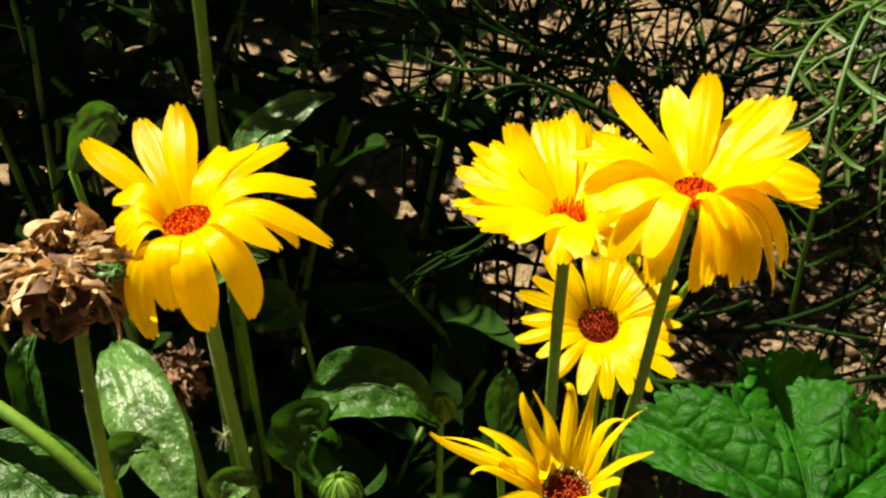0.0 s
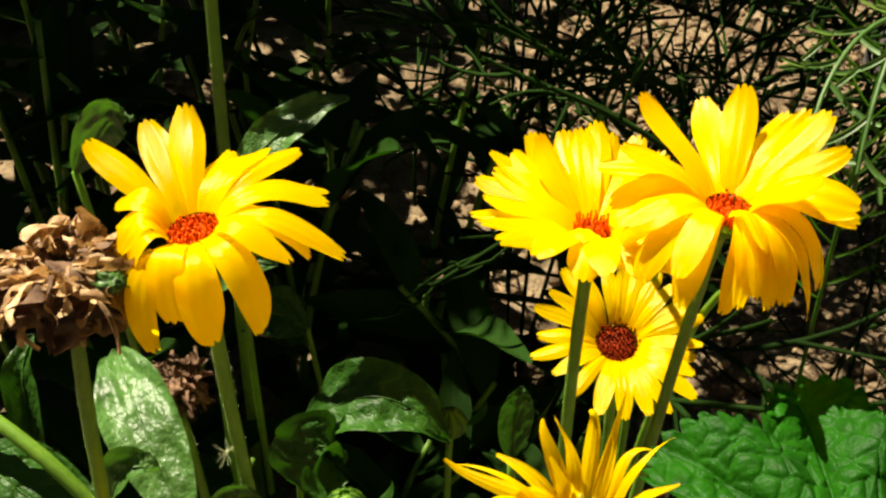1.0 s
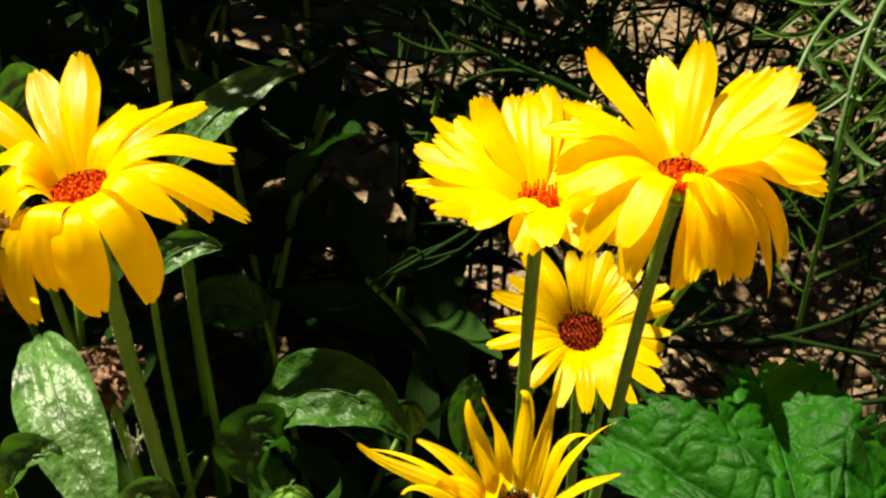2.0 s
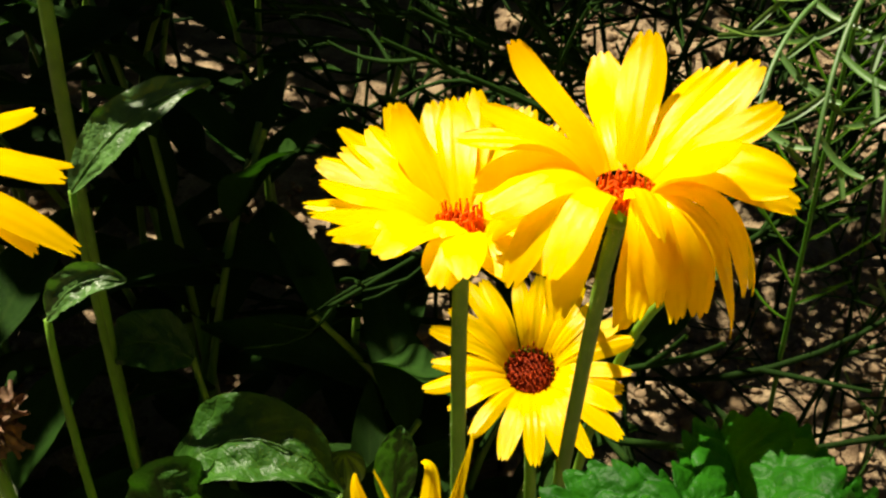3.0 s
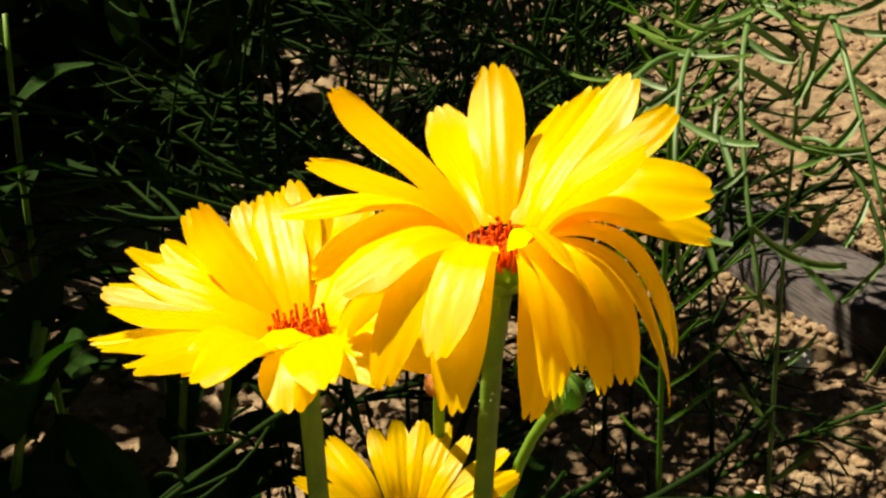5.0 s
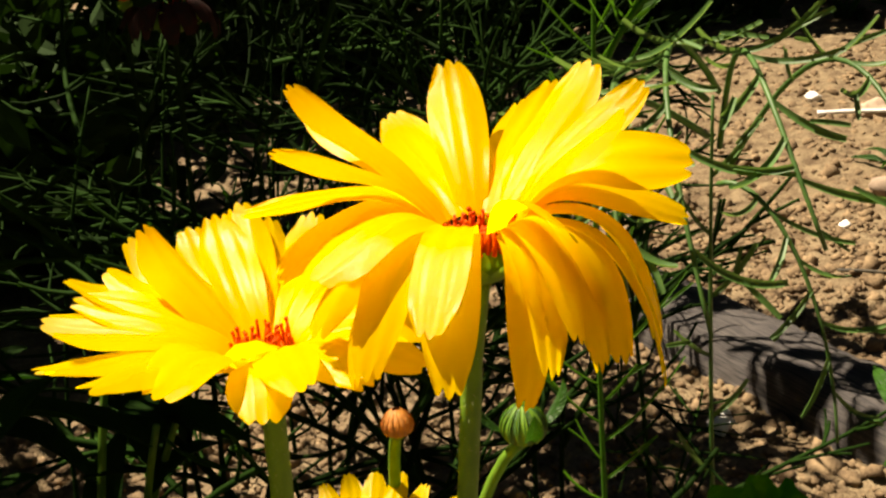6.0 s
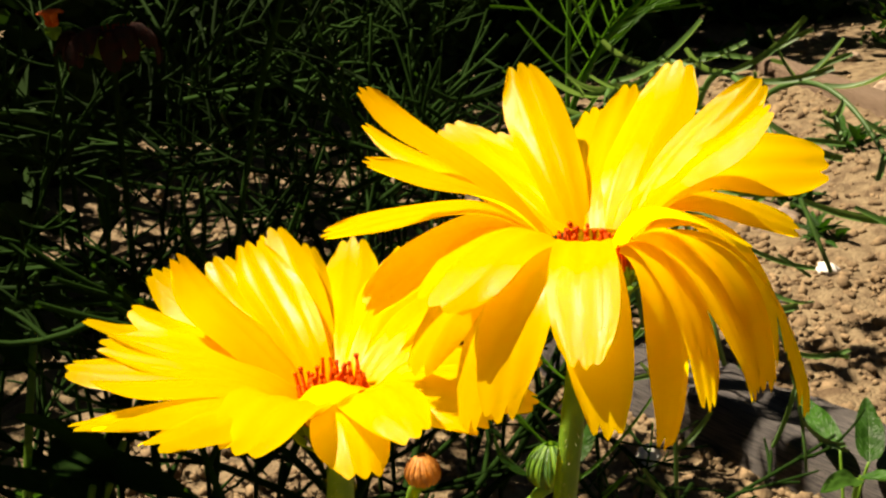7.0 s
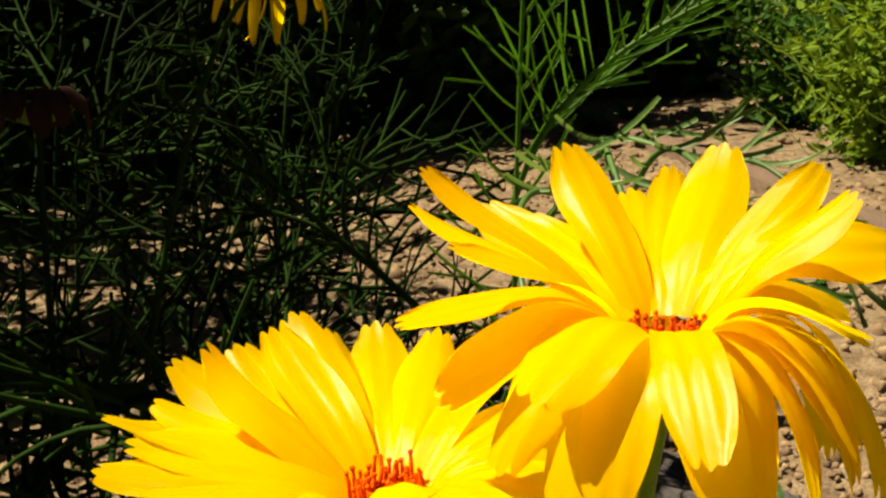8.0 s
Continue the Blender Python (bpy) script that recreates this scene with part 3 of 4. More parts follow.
single_leaf((-0.106, 0.209, 0.258), (-0.1110, 0.216, 0.287), (-0.1075, 0.2265, 0.2885), (0.5, -0.8, 0.3), 0.009, M_LEAF, "narrow curled marigold leaf beside a withered stalk", 5, 0.9, 0.8, 0.10,
            [(-0.10, 0.205, 0.2), (-0.098, 0.21, 0.08), (-0.095, 0.215, -0.01)])
single_leaf((-0.0802, 0.1936, 0.2640), (-0.0760, 0.1965, 0.278), (-0.0684, 0.1984, 0.2705), (0.2, -0.6, 0.75), 0.010, M_LEAF_PALE, "small folded marigold leaf with a crinkled edge", 6, 0.9, 0.5, 0.10,
            [(-0.082, 0.196, 0.2), (-0.085, 0.2, 0.08), (-0.085, 0.2, -0.01)])
single_leaf((-0.122, 0.203, 0.266), (-0.098, 0.194, 0.264), (-0.076, 0.180, 0.242), (0, -0.4, 0.9), 0.026, M_LEAF, "dark green marigold leaf hanging below a pale stalk", 7, 0.3, 0.0, 0.03,
            [(-0.12, 0.2, 0.2), (-0.12, 0.21, 0.08), (-0.12, 0.215, -0.01)])
single_leaf((-0.118, 0.290, 0.300), (-0.098, 0.288, 0.330), (-0.095, 0.285, 0.322), (0.3, -0.8, 0.5), 0.014, M_LEAF_PALE, "grey-green marigold leaf behind a yellow flower", 8, 0.3, 0, 0.02,
            [(-0.115, 0.295, 0.25), (-0.11, 0.30, 0.1), (-0.11, 0.305, -0.01)])
single_leaf((0.020, 0.262, 0.215), (0.021, 0.262, 0.240), (0.023, 0.264, 0.245), (0.1, -0.95, 0.2), 0.011, M_LEAF, "small upright green leaf at the foot of a fading marigold", 9, 0.3, 0, 0.02,
            [(0.022, 0.262, 0.18), (0.026, 0.265, 0.08), (0.03, 0.268, -0.01)])
single_leaf((-0.090, 0.312, 0.235), (-0.080, 0.315, 0.252), (-0.066, 0.318, 0.246), (0.1, -0.6, 0.8), 0.012, M_LEAF_PALE, "small pale marigold leaf on a dark stalk", 10, 0.5, 0, 0.05,
            [(-0.094, 0.312, 0.2), (-0.095, 0.32, 0.1), (-0.095, 0.32, -0.01)])
single_leaf((-0.072, 0.372, 0.17), (-0.085, 0.362, 0.195), (-0.100, 0.360, 0.178), (-0.2, -0.6, 0.8), 0.024, M_LEAF, "dark marigold leaf low in the shade", 11, 0.3, 0, 0.03,
            [(-0.07, 0.375, 0.14), (-0.065, 0.38, 0.07), (-0.06, 0.38, -0.01)])
single_leaf((-0.0560, 0.1990, 0.2490), (-0.0510, 0.2010, 0.263), (-0.0435, 0.2015, 0.2560), (0.1, -0.7, 0.7), 0.010, M_LEAF_PALE, "small wavy leaf at the foot of a hairy stalk", 12, 0.5, 0, 0.08,
            [(-0.05, 0.202, 0.2), (-0.05, 0.205, 0.08), (-0.05, 0.21, -0.01)])


def bare_stalk(pts, r0, r1, label, hairy=600):
    foot = Vector(pts[-1])
    top = thing("flower_stalk", foot, label, "stalk")
    line = [Vector(p) - foot for p in pts]
    part("stem", tube(bmesh.new(), line, r0, r1, 12, 28, True, 0.1), M_STEM, top)
    part("stem_hairs", hairs(bmesh.new(), line, r1, hairy, rnd), M_HAIR, top, "fine pale hairs", smooth=False)
    return top


bare_stalk([(-0.14, 0.2135, 0.292), (-0.098, 0.200, 0.2745), (-0.066, 0.188, 0.266), (-0.062, 0.187, 0.22), (-0.062, 0.187, -0.01)], 0.0019, 0.0021, "thick pale green stalk arching across the marigold stems")


def withered_head(centre, stem, label, seed, size=1.0):
    """A dead flower: a brown cushion wrapped in shrivelled petals."""
    rng = random.Random(seed)
    centre, foot = Vector(centre), Vector(stem[-1])
    top = thing("withered_marigold", foot, label, "dead flower")
    c = centre - foot
    line = [c - Vector((0, 0, 0.012))] + [Vector(p) - foot for p in stem]
    part("stem", tube(bmesh.new(), line, 0.0016, 0.0019, 12, 24, True, 0.1), M_STEM, top)
    part("stem_hairs", hairs(bmesh.new(), line, 0.0017, 900, rng), M_HAIR, top, "fine pale hairs", smooth=False)
    part("seed_head", lump_ball(bmesh.new(), c - Vector((0, 0, 0.005)), (0.0125 * size, 0.011 * size, 0.0075 * size), 4, 0.6, 2.4, seed), M_DRY_DARK, top)
    if size == 1.0:
        part("green_seed", lump_ball(bmesh.new(), c + Vector((0.0115, -0.003, 0.0015)), (0.0032, 0.0028, 0.0022), 3, 0.9, 2.4, seed + 2), M_LEAF_PALE, top, "pale green unripe seed")
    for k in range(130):
        az = k * 137.5
        base = c + spin(az, rng.uniform(-10, 50)) * rng.uniform(0.003, 0.009) * size
        out = rng.uniform(0.009, 0.0175) * size
        tip = c + spin(az + rng.uniform(-35, 35), rng.uniform(-34, 22)) * out
        mid = base.lerp(tip, 0.55) + Vector((rng.uniform(-0.4, 0.4), rng.uniform(-0.4, 0.4), rng.uniform(0.0, 1.0))) * 0.007 * size
        end = tip + Vector((rng.uniform(-1, 1), rng.uniform(-1, 1), rng.uniform(-1.2, 0.8))) * 0.0055
        bm = blade(bmesh.new(), (base, mid, tip, end), spin(az + 90, rng.uniform(-50, 50)), rng.uniform(0.0010, 0.0040), lambda v: 0.55 + 0.45 * math.sin(3.1 * v), rng.uniform(-1, 1.6), rng.uniform(-5, 5), 5, 12, 0, 0.05, 0.3, 2, seed * 9 + k)
        part("shrivelled_petal", bm, M_DRY if k % 4 and size == 1.0 else M_DRY_DARK, top)
    for k in range(3 if size == 1.0 else 0):
        a = c + spin(150 - 30 * k, 20) * 0.010
        part("curled_bract", blade(bmesh.new(), (a, a + Vector((-0.004 + 0.003 * k, 0.002, 0.006)), a + Vector((0.007 - 0.003 * k, 0.001, 0.005))), (0.3, 1, 0), 0.006, lance, 1.2, 1.0, 7, 12, 0, 0, 0.1, 2, k), M_DRY, top, "papery pinkish bract")
    return top


withered_head((-0.0735, 0.1885, 0.3405), [(-0.074, 0.187, 0.322), (-0.0775, 0.180, 0.270), (-0.080, 0.178, 0.15), (-0.08, 0.18, -0.01)], "withered brown marigold head with curled dry petals", 21)
withered_head((-0.090, 0.266, 0.236), [(-0.090, 0.268, 0.22), (-0.089, 0.272, 0.16), (-0.088, 0.28, 0.06), (-0.088, 0.28, -0.01)], "small dark withered marigold head in the shade", 22, 0.6)


def flower_bud(centre, stem, r, label, seed, mat=None):
    """A closed green bud with pointed bracts."""
    centre, foot = Vector(centre), Vector(stem[-1])
    top = thing("flower_bud", foot, label, "bud")
    c = centre - foot
    part("stem", tube(bmesh.new(), [c - Vector((0, 0, r * 0.8))] + [Vector(p) - foot for p in stem], 0.0013, 0.0017, 8, 16), M_STEM, top)
    part("bud_body", lump_ball(bmesh.new(), c, (r, r, r * 0.9), 3, 0.08, 1, seed), mat or M_STEM, top)
    for k in range(16):
        d = spin(k * 22.5, 0)
        bm = blade(bmesh.new(), (c + d * r * 0.85 - Vector((0, 0, r * 0.6)), c + d * r * 1.35 + Vector((0, 0, r * 0.3)), c + d * r * 0.25 + Vector((0, 0, r * 1.12))), spin(k * 22.5 + 90, 0), r * 0.55, lance, 0.3, 0, 5, 9, seed=k)
        part("bract", bm, mat or (M_STEM if k % 2 else M_LEAF_PALE), top)
    for k, az in enumerate(() if mat else (15, 150, 265)):
        a = c + spin(az, -20) * r
        part("leaf", blade(bmesh.new(), (a, a + spin(az, 35) * r * 1.6, a + spin(az, 55) * r * 2.4), spin(az + 90, 0), r * 0.8, lance, 0.4, 0, 5, 10, seed=k), M_LEAF, top)
    return top


flower_bud((-0.0045, 0.3157, 0.1744), [(-0.005, 0.316, 0.16), (-0.008, 0.318, 0.08), (-0.01, 0.32, -0.01)], 0.0062, "closed striped green marigold bud beside a dark leaf", 31)
flower_bud((-0.036, 0.262, 0.184), [(-0.036, 0.263, 0.17), (-0.034, 0.265, 0.08), (-0.034, 0.266, -0.01)], 0.0072, "closed dark green marigold bud in deep shade", 32)
flower_bud((0.0935, 0.304, 0.2635), [(0.088, 0.312, 0.255), (0.068, 0.318, 0.22), (0.062, 0.325, 0.1), (0.060, 0.33, -0.01)], 0.0048, "small green marigold bud behind the flower stalks", 33)
flower_bud((0.0655, 0.3020, 0.2712), [(0.067, 0.325, 0.262), (0.066, 0.348, 0.18), (0.066, 0.352, -0.01)], 0.0032, "tiny orange-brown marigold bud going to seed", 35, M_FLORET_OLD)


def seed_fluff(at_point, reach, label, seed):
    """A caught seed with a burst of fine white hairs."""
    rng = random.Random(seed)
    bm = lump_ball(bmesh.new(), (0, 0, 0), (0.0005, 0.0004, 0.0008), 1, 0.3)
    for _ in range(26):
        d = spin(rng.uniform(0, 360), rng.uniform(-60, 70)) * reach * rng.uniform(0.5, 1)
        tube(bm, ((0, 0, 0), d * 0.5 + Vector((0, 0, 0.0003)), d), 0.00006, 0.00004, 3, 3, caps=False)
    ob = part("seed_fluff", bm, M_HAIR)
    ob.location = at_point
    tagged(ob, label, "seed fluff")


seed_fluff((-0.0518, 0.2045, 0.2722), 0.0045, "white wispy seed fluff caught on a hairy stalk", 3)

# a low orange-yellow flower whose rim peeps out beneath
marigold((-0.064, 0.170, 0.262), [(20 * k, 12, 15.5, 0.08, 6) for k in range(18)], [(-0.064, 0.171, 0.25), (-0.062, 0.172, 0.15), (-0.06, 0.17, 0.06), (-0.06, 0.17, -0.01)], (0, -0.2, 1),
         "orange-yellow marigold growing low under the others", 16, 0.006, mat=M_PETAL_OLD, hairy=0)


# ---------------------------------------------------------------- mallow leaf
def mallow_leaf(centre, turn, size, label, stalk):
    foot = Vector(stalk[-1])
    top = thing("mallow_leaf", foot, label, "leaf")
    veins = [0, -50, 50, 98, -108]
    outline = ((-180, 0.12), (-120, 0.25), (-77, 0.30), (-70, 0.60), (-65, 0.82), (-57, 0.85), (-48, 0.86), (-40, 0.80), (-31, 0.72), (-24, 0.63), (-17, 0.71), (-11, 0.83), (-5, 0.92), (0, 0.95), (7, 0.92),
               (13, 0.84), (20, 0.73), (25, 0.66), (31, 0.68), (40, 0.77), (50, 0.85), (60, 0.83), (74, 0.70), (85, 0.55), (110, 0.50), (180, 0.12))
    bm = bmesh.new()
    rings, nr, nt = [], 84, 432

    def edge(a):
        for (a0, r0), (a1, r1) in zip(outline, outline[1:]):
            if a <= a1:
                return r0 + (r1 - r0) * (a - a0) / (a1 - a0)
        return 0.1

    for i in range(nr + 1):
        q = i / nr
        ring = []
        for k in range(nt):
            a = -180 + 360 * k / nt
            scallop = 1 + 0.07 * (abs(math.sin(radians(a) * 40)) ** 0.9 - 0.6) * max(0, (q - 0.88) / 0.12)
            r = edge(a) * q * scallop
            x, y = r * math.sin(radians(a)), r * math.cos(radians(a))
            # puffed between the veins
            sink = 9.0
            for v in veins:
                d = radians((a - v + 180) % 360 - 180)
                if abs(d) < 1.5:
                    sink = min(sink, abs(r * math.sin(d)))
            near = noise.voronoi((x * 9.5, y * 9.5, 0.4))[0]
            puff = 1 - math.exp(-(near[1] - near[0]) * 9.0)
            k2 = min(1, sink / 0.035)
            h = (0.012 + 0.030 * puff * (0.6 + 0.8 * abs(noise.noise((x * 4, y * 4, 7))))) * k2 * (2 - k2) * min(1, q * 5) + 0.05 * noise.noise((x * 5, y * 5, 2)) * q
            fold = min(abs((a - v + 180) % 360 - 180) for v in veins)
            h += 0.22 * r * min(1.0, fold / 27.0) - 0.20 * x * x - 0.12 * y * y + 0.05 * math.sin(a * 0.11) * q * q
            ring.append(bm.verts.new((x * size, y * size, h * size)))
        rings.append(ring)
    for a, b in zip(rings, rings[1:]):
        for k in range(nt):
            bm.faces.new((a[k], b[k], b[(k + 1) % nt], a[(k + 1) % nt]))
    bmesh.ops.remove_doubles(bm, verts=rings[0], dist=1e-6)
    ob = part("leaf_blade", bm, M_MALLOW, top)
    ob.matrix_local = Matrix.Translation(Vector(centre) - foot) @ turn
    line = [Vector(centre) - foot] + [Vector(p) - foot for p in stalk]
    part("stalk", tube(bmesh.new(), line, 0.0014, 0.002, 8, 16), M_STEM, top)
    return top


TURN = pose(0, 0, 0, 8, 4, 4)
mallow_leaf(Vector((0.0880, 0.1835, 0.286)) - TURN.to_3x3() @ Vector((-0.006, 0.0105, 0)), TURN, 0.0565, "big bright green mallow leaf with scalloped edges and quilted veins", [(0.096, 0.18, 0.26), (0.11, 0.19, 0.12), (0.12, 0.2, -0.01)])


# ---------------------------------------------------------------- feathery plants
def frond_mesh(seed, leaflets=6, forks=1, thick=0.0108, mat=None):
    """A thread-leaved sprig one unit long, along +y, with forked side leaflets."""
    r = random.Random(seed)
    bm = bmesh.new()
    sag = r.uniform(-0.25, 0.1)
    line = [(0, 0, 0), (r.uniform(-0.05, 0.05), 0.4, 0.06), (r.uniform(-0.1, 0.1), 0.75, sag * 0.4), (r.uniform(-0.12, 0.12), 1, sag)]
    tube(bm, line, thick * 1.3, thick * 0.7, 4, 10, caps=False)
    for k in range(leaflets):
        t = 0.12 + 0.85 * k / leaflets
        p, tan = bez(line, t)
        s = 1 if k % 2 else -1
        out = (tan * r.uniform(0.5, 1.1) + Vector((s, 0, r.uniform(-0.35, 0.45))) * r.uniform(0.6, 1.0)).normalized()
        n = 0.52 * (1 - 0.5 * t) * r.uniform(0.7, 1.2)
        bend = Vector((0, 0, r.uniform(-0.25, 0.2))) * n
        tip = p + out * n + bend
        curl = out.orthogonal() * n * r.uniform(-0.32, 0.32)
        tube(bm, (p, p + out * n * 0.55 + curl, tip), thick * 0.8, thick * 0.5, 4, 5, caps=False)
        for f in range(forks):
            q = bez((p, p + out * n * 0.55 + curl, tip), 0.35 + 0.3 * f)[0]
            o2 = (out + tan * r.uniform(-0.2, 0.9) + Vector((r.uniform(-0.7, 0.7), 0, r.uniform(-0.5, 0.5)))).normalized()
            m = n * r.uniform(0.3, 0.5)
            tube(bm, (q, q + o2 * m * 0.5, q + o2 * m + bend * 0.3), thick * 0.7, thick * 0.45, 4, 4, caps=False)
    return mesh_of(bm, "frond", mat or M_FERN_SHADED)


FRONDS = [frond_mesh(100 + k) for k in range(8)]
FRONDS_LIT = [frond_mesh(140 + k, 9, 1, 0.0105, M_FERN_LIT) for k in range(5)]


def set_frond(parent, foot, meshes, at, way, size, rng, roll=None):
    ob = new("frond", meshes[rng.randrange(len(meshes))])
    ob.parent = parent
    y = Vector(way).normalized()
    x = y.cross(Vector((0, 0, 1)))
    x = x.normalized() if x.length > 0.05 else Vector((1, 0, 0))
    z = x.cross(y)
    m = Matrix((x, y, z)).transposed().to_4x4()
    ob.matrix_local = Matrix.Translation(Vector(at) - foot) @ m @ Matrix.Rotation(rng.uniform(-1.2, 1.2) if roll is None else roll, 4, "Y") @ Matrix.Scale(size, 4)
    return ob


def feathery_plant(base, height, lean, stems, fronds, size, label, seed, spread=0.05, start=0.25):
    rng = random.Random(seed)
    foot = Vector((*base, -0.005))
    top = thing("feathery_plant", foot, label, "plant", "feathery plants")
    for s in range(stems):
        a = Vector((rng.uniform(-0.02, 0.02), rng.uniform(-0.02, 0.02), 0))
        tip = Vector((lean[0] + rng.uniform(-spread, spread), lean[1] + rng.uniform(-spread, spread), height * rng.uniform(0.75, 1.05)))
        line = [a, a + Vector((0, 0, height * 0.45)), tip]
        part("stem", tube(bmesh.new(), line, 0.0016, 0.0008, 6, 12), M_FERN_SHADED, top)
        for k in range(fronds):
            t = start + (1 - start) * (k + 0.5) / fronds
            p, tan = bez(line, t)
            set_frond(top, foot, FRONDS, p + foot, spin(k * 137.5 + s * 50, rng.uniform(-15, 45)) + tan * 0.3, size * rng.uniform(0.7, 1.25) * (1.1 - 0.4 * t), rng)
    return top


DARK_LABEL = "feathery plant with thread-like leaves, shade put into its dark green"
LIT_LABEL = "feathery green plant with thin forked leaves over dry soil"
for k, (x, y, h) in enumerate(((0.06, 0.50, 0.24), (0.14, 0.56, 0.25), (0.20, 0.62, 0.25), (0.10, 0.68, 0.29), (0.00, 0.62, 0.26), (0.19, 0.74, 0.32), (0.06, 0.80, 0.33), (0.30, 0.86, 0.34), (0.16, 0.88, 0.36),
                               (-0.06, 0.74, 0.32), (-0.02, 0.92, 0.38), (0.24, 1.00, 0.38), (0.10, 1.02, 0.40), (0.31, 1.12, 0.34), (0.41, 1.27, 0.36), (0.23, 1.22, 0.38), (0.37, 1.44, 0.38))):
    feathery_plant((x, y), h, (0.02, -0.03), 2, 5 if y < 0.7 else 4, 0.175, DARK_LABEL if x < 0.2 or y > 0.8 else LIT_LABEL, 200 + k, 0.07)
# the tall sprig that rises in front of the path, and the arching ones beside the flowers
feathery_plant((0.225, 0.52), 0.26, (0.02, -0.06), 1, 4, 0.11, LIT_LABEL, 232, 0.05)
feathery_plant((0.19, 0.46), 0.17, (-0.01, -0.04), 1, 5, 0.08, LIT_LABEL, 234, 0.05)


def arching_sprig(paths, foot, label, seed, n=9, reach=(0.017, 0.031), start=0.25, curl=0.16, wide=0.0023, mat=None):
    """A hanging sprig of pale flat leaflets; the default green has sunlight in it."""
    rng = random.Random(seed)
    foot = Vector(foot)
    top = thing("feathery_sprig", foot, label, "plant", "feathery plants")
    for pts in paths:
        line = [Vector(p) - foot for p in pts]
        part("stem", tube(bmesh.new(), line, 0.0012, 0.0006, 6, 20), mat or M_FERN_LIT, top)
        for k in range(n):
            t = start + (0.97 - start) * k / n
            p, tan = bez(line, t)
            s = 1 if k % 2 else -1
            out = (tan * 0.8 + Vector((s * rng.uniform(0.7, 1), rng.uniform(-0.2, 0.2), rng.uniform(-0.2, 0.5)))).normalized()
            size = rng.uniform(*reach)
            tip = p + out * size
            bm = blade(bmesh.new(), (p, p + out * size * 0.5 - Vector((0, 0, size * curl)), tip + Vector((rng.uniform(-0.1, 0.1) * size, 0, rng.uniform(-0.1, 0.25) * size))), out.cross(Vector((0, -0.7, 0.7))), wide, lambda v: 0.7 + 0.3 * math.sin(3 * v), 0.9, rng.uniform(-1, 1), 4, 8, seed=k)
            if k % 3:
                q = p + out * size * 0.55
                o2 = (out + Vector((rng.uniform(-0.6, 0.6), 0, rng.uniform(-0.6, 0.3)))).normalized()
                blade(bm, (q, q + o2 * size * 0.25, q + o2 * size * 0.5), o2.cross(Vector((0, -0.7, 0.7))), wide * 0.85, lambda v: 0.7 + 0.3 * math.sin(3 * v), 0.9, 0, 4, 6, seed=k + 50)
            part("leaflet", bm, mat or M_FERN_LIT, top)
    return top


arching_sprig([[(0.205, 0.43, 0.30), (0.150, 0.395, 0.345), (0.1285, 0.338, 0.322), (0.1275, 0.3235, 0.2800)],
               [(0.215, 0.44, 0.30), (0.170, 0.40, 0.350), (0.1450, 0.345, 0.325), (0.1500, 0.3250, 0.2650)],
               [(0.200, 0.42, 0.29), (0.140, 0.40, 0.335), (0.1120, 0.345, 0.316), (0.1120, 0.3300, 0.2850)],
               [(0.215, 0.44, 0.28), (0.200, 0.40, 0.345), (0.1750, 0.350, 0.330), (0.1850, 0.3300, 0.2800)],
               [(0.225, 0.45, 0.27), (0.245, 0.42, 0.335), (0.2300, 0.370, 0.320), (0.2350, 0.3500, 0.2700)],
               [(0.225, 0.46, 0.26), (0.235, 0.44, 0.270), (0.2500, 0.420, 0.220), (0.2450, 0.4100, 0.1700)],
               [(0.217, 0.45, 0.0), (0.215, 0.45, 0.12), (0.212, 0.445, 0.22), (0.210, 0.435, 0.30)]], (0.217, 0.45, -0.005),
              "arching sprig with forked leaflets, sunlight put into their pale green", 41, 8)

arching_sprig([[(0.165, 0.44, 0.0), (0.160, 0.43, 0.20), (0.156, 0.415, 0.30), (0.160, 0.408, 0.385)], [(0.158, 0.42, 0.30), (0.162, 0.41, 0.335), (0.175, 0.395, 0.352), (0.205, 0.378, 0.366)]], (0.165, 0.44, -0.005),
              "upright bright green sprig with long needle leaflets", 42, 34, (0.020, 0.042), 0.3, 0.10, 0.0012, M_SPRIG)


# ---------------------------------------------------------------- leafy clumps in the shade
def leaf_mesh(seed, mat):
    r = random.Random(seed)
    return mesh_of(blade(bmesh.new(), ((0, 0, 0), (0, 0.5, r.uniform(0.05, 0.22)), (r.uniform(-0.1, 0.1), 1, r.uniform(-0.3, 0.05))), (1, 0, 0), r.uniform(0.24, 0.34), lance, 0.4, r.uniform(-0.4, 0.4), 7, 12, 0, 0, 0.05, 2, seed), "leaf", mat)


LEAVES = [leaf_mesh(300 + k, M_LEAF_SHADED) for k in range(6)]
WEED_LEAVES = [leaf_mesh(320 + k, M_LEAF) for k in range(6)]


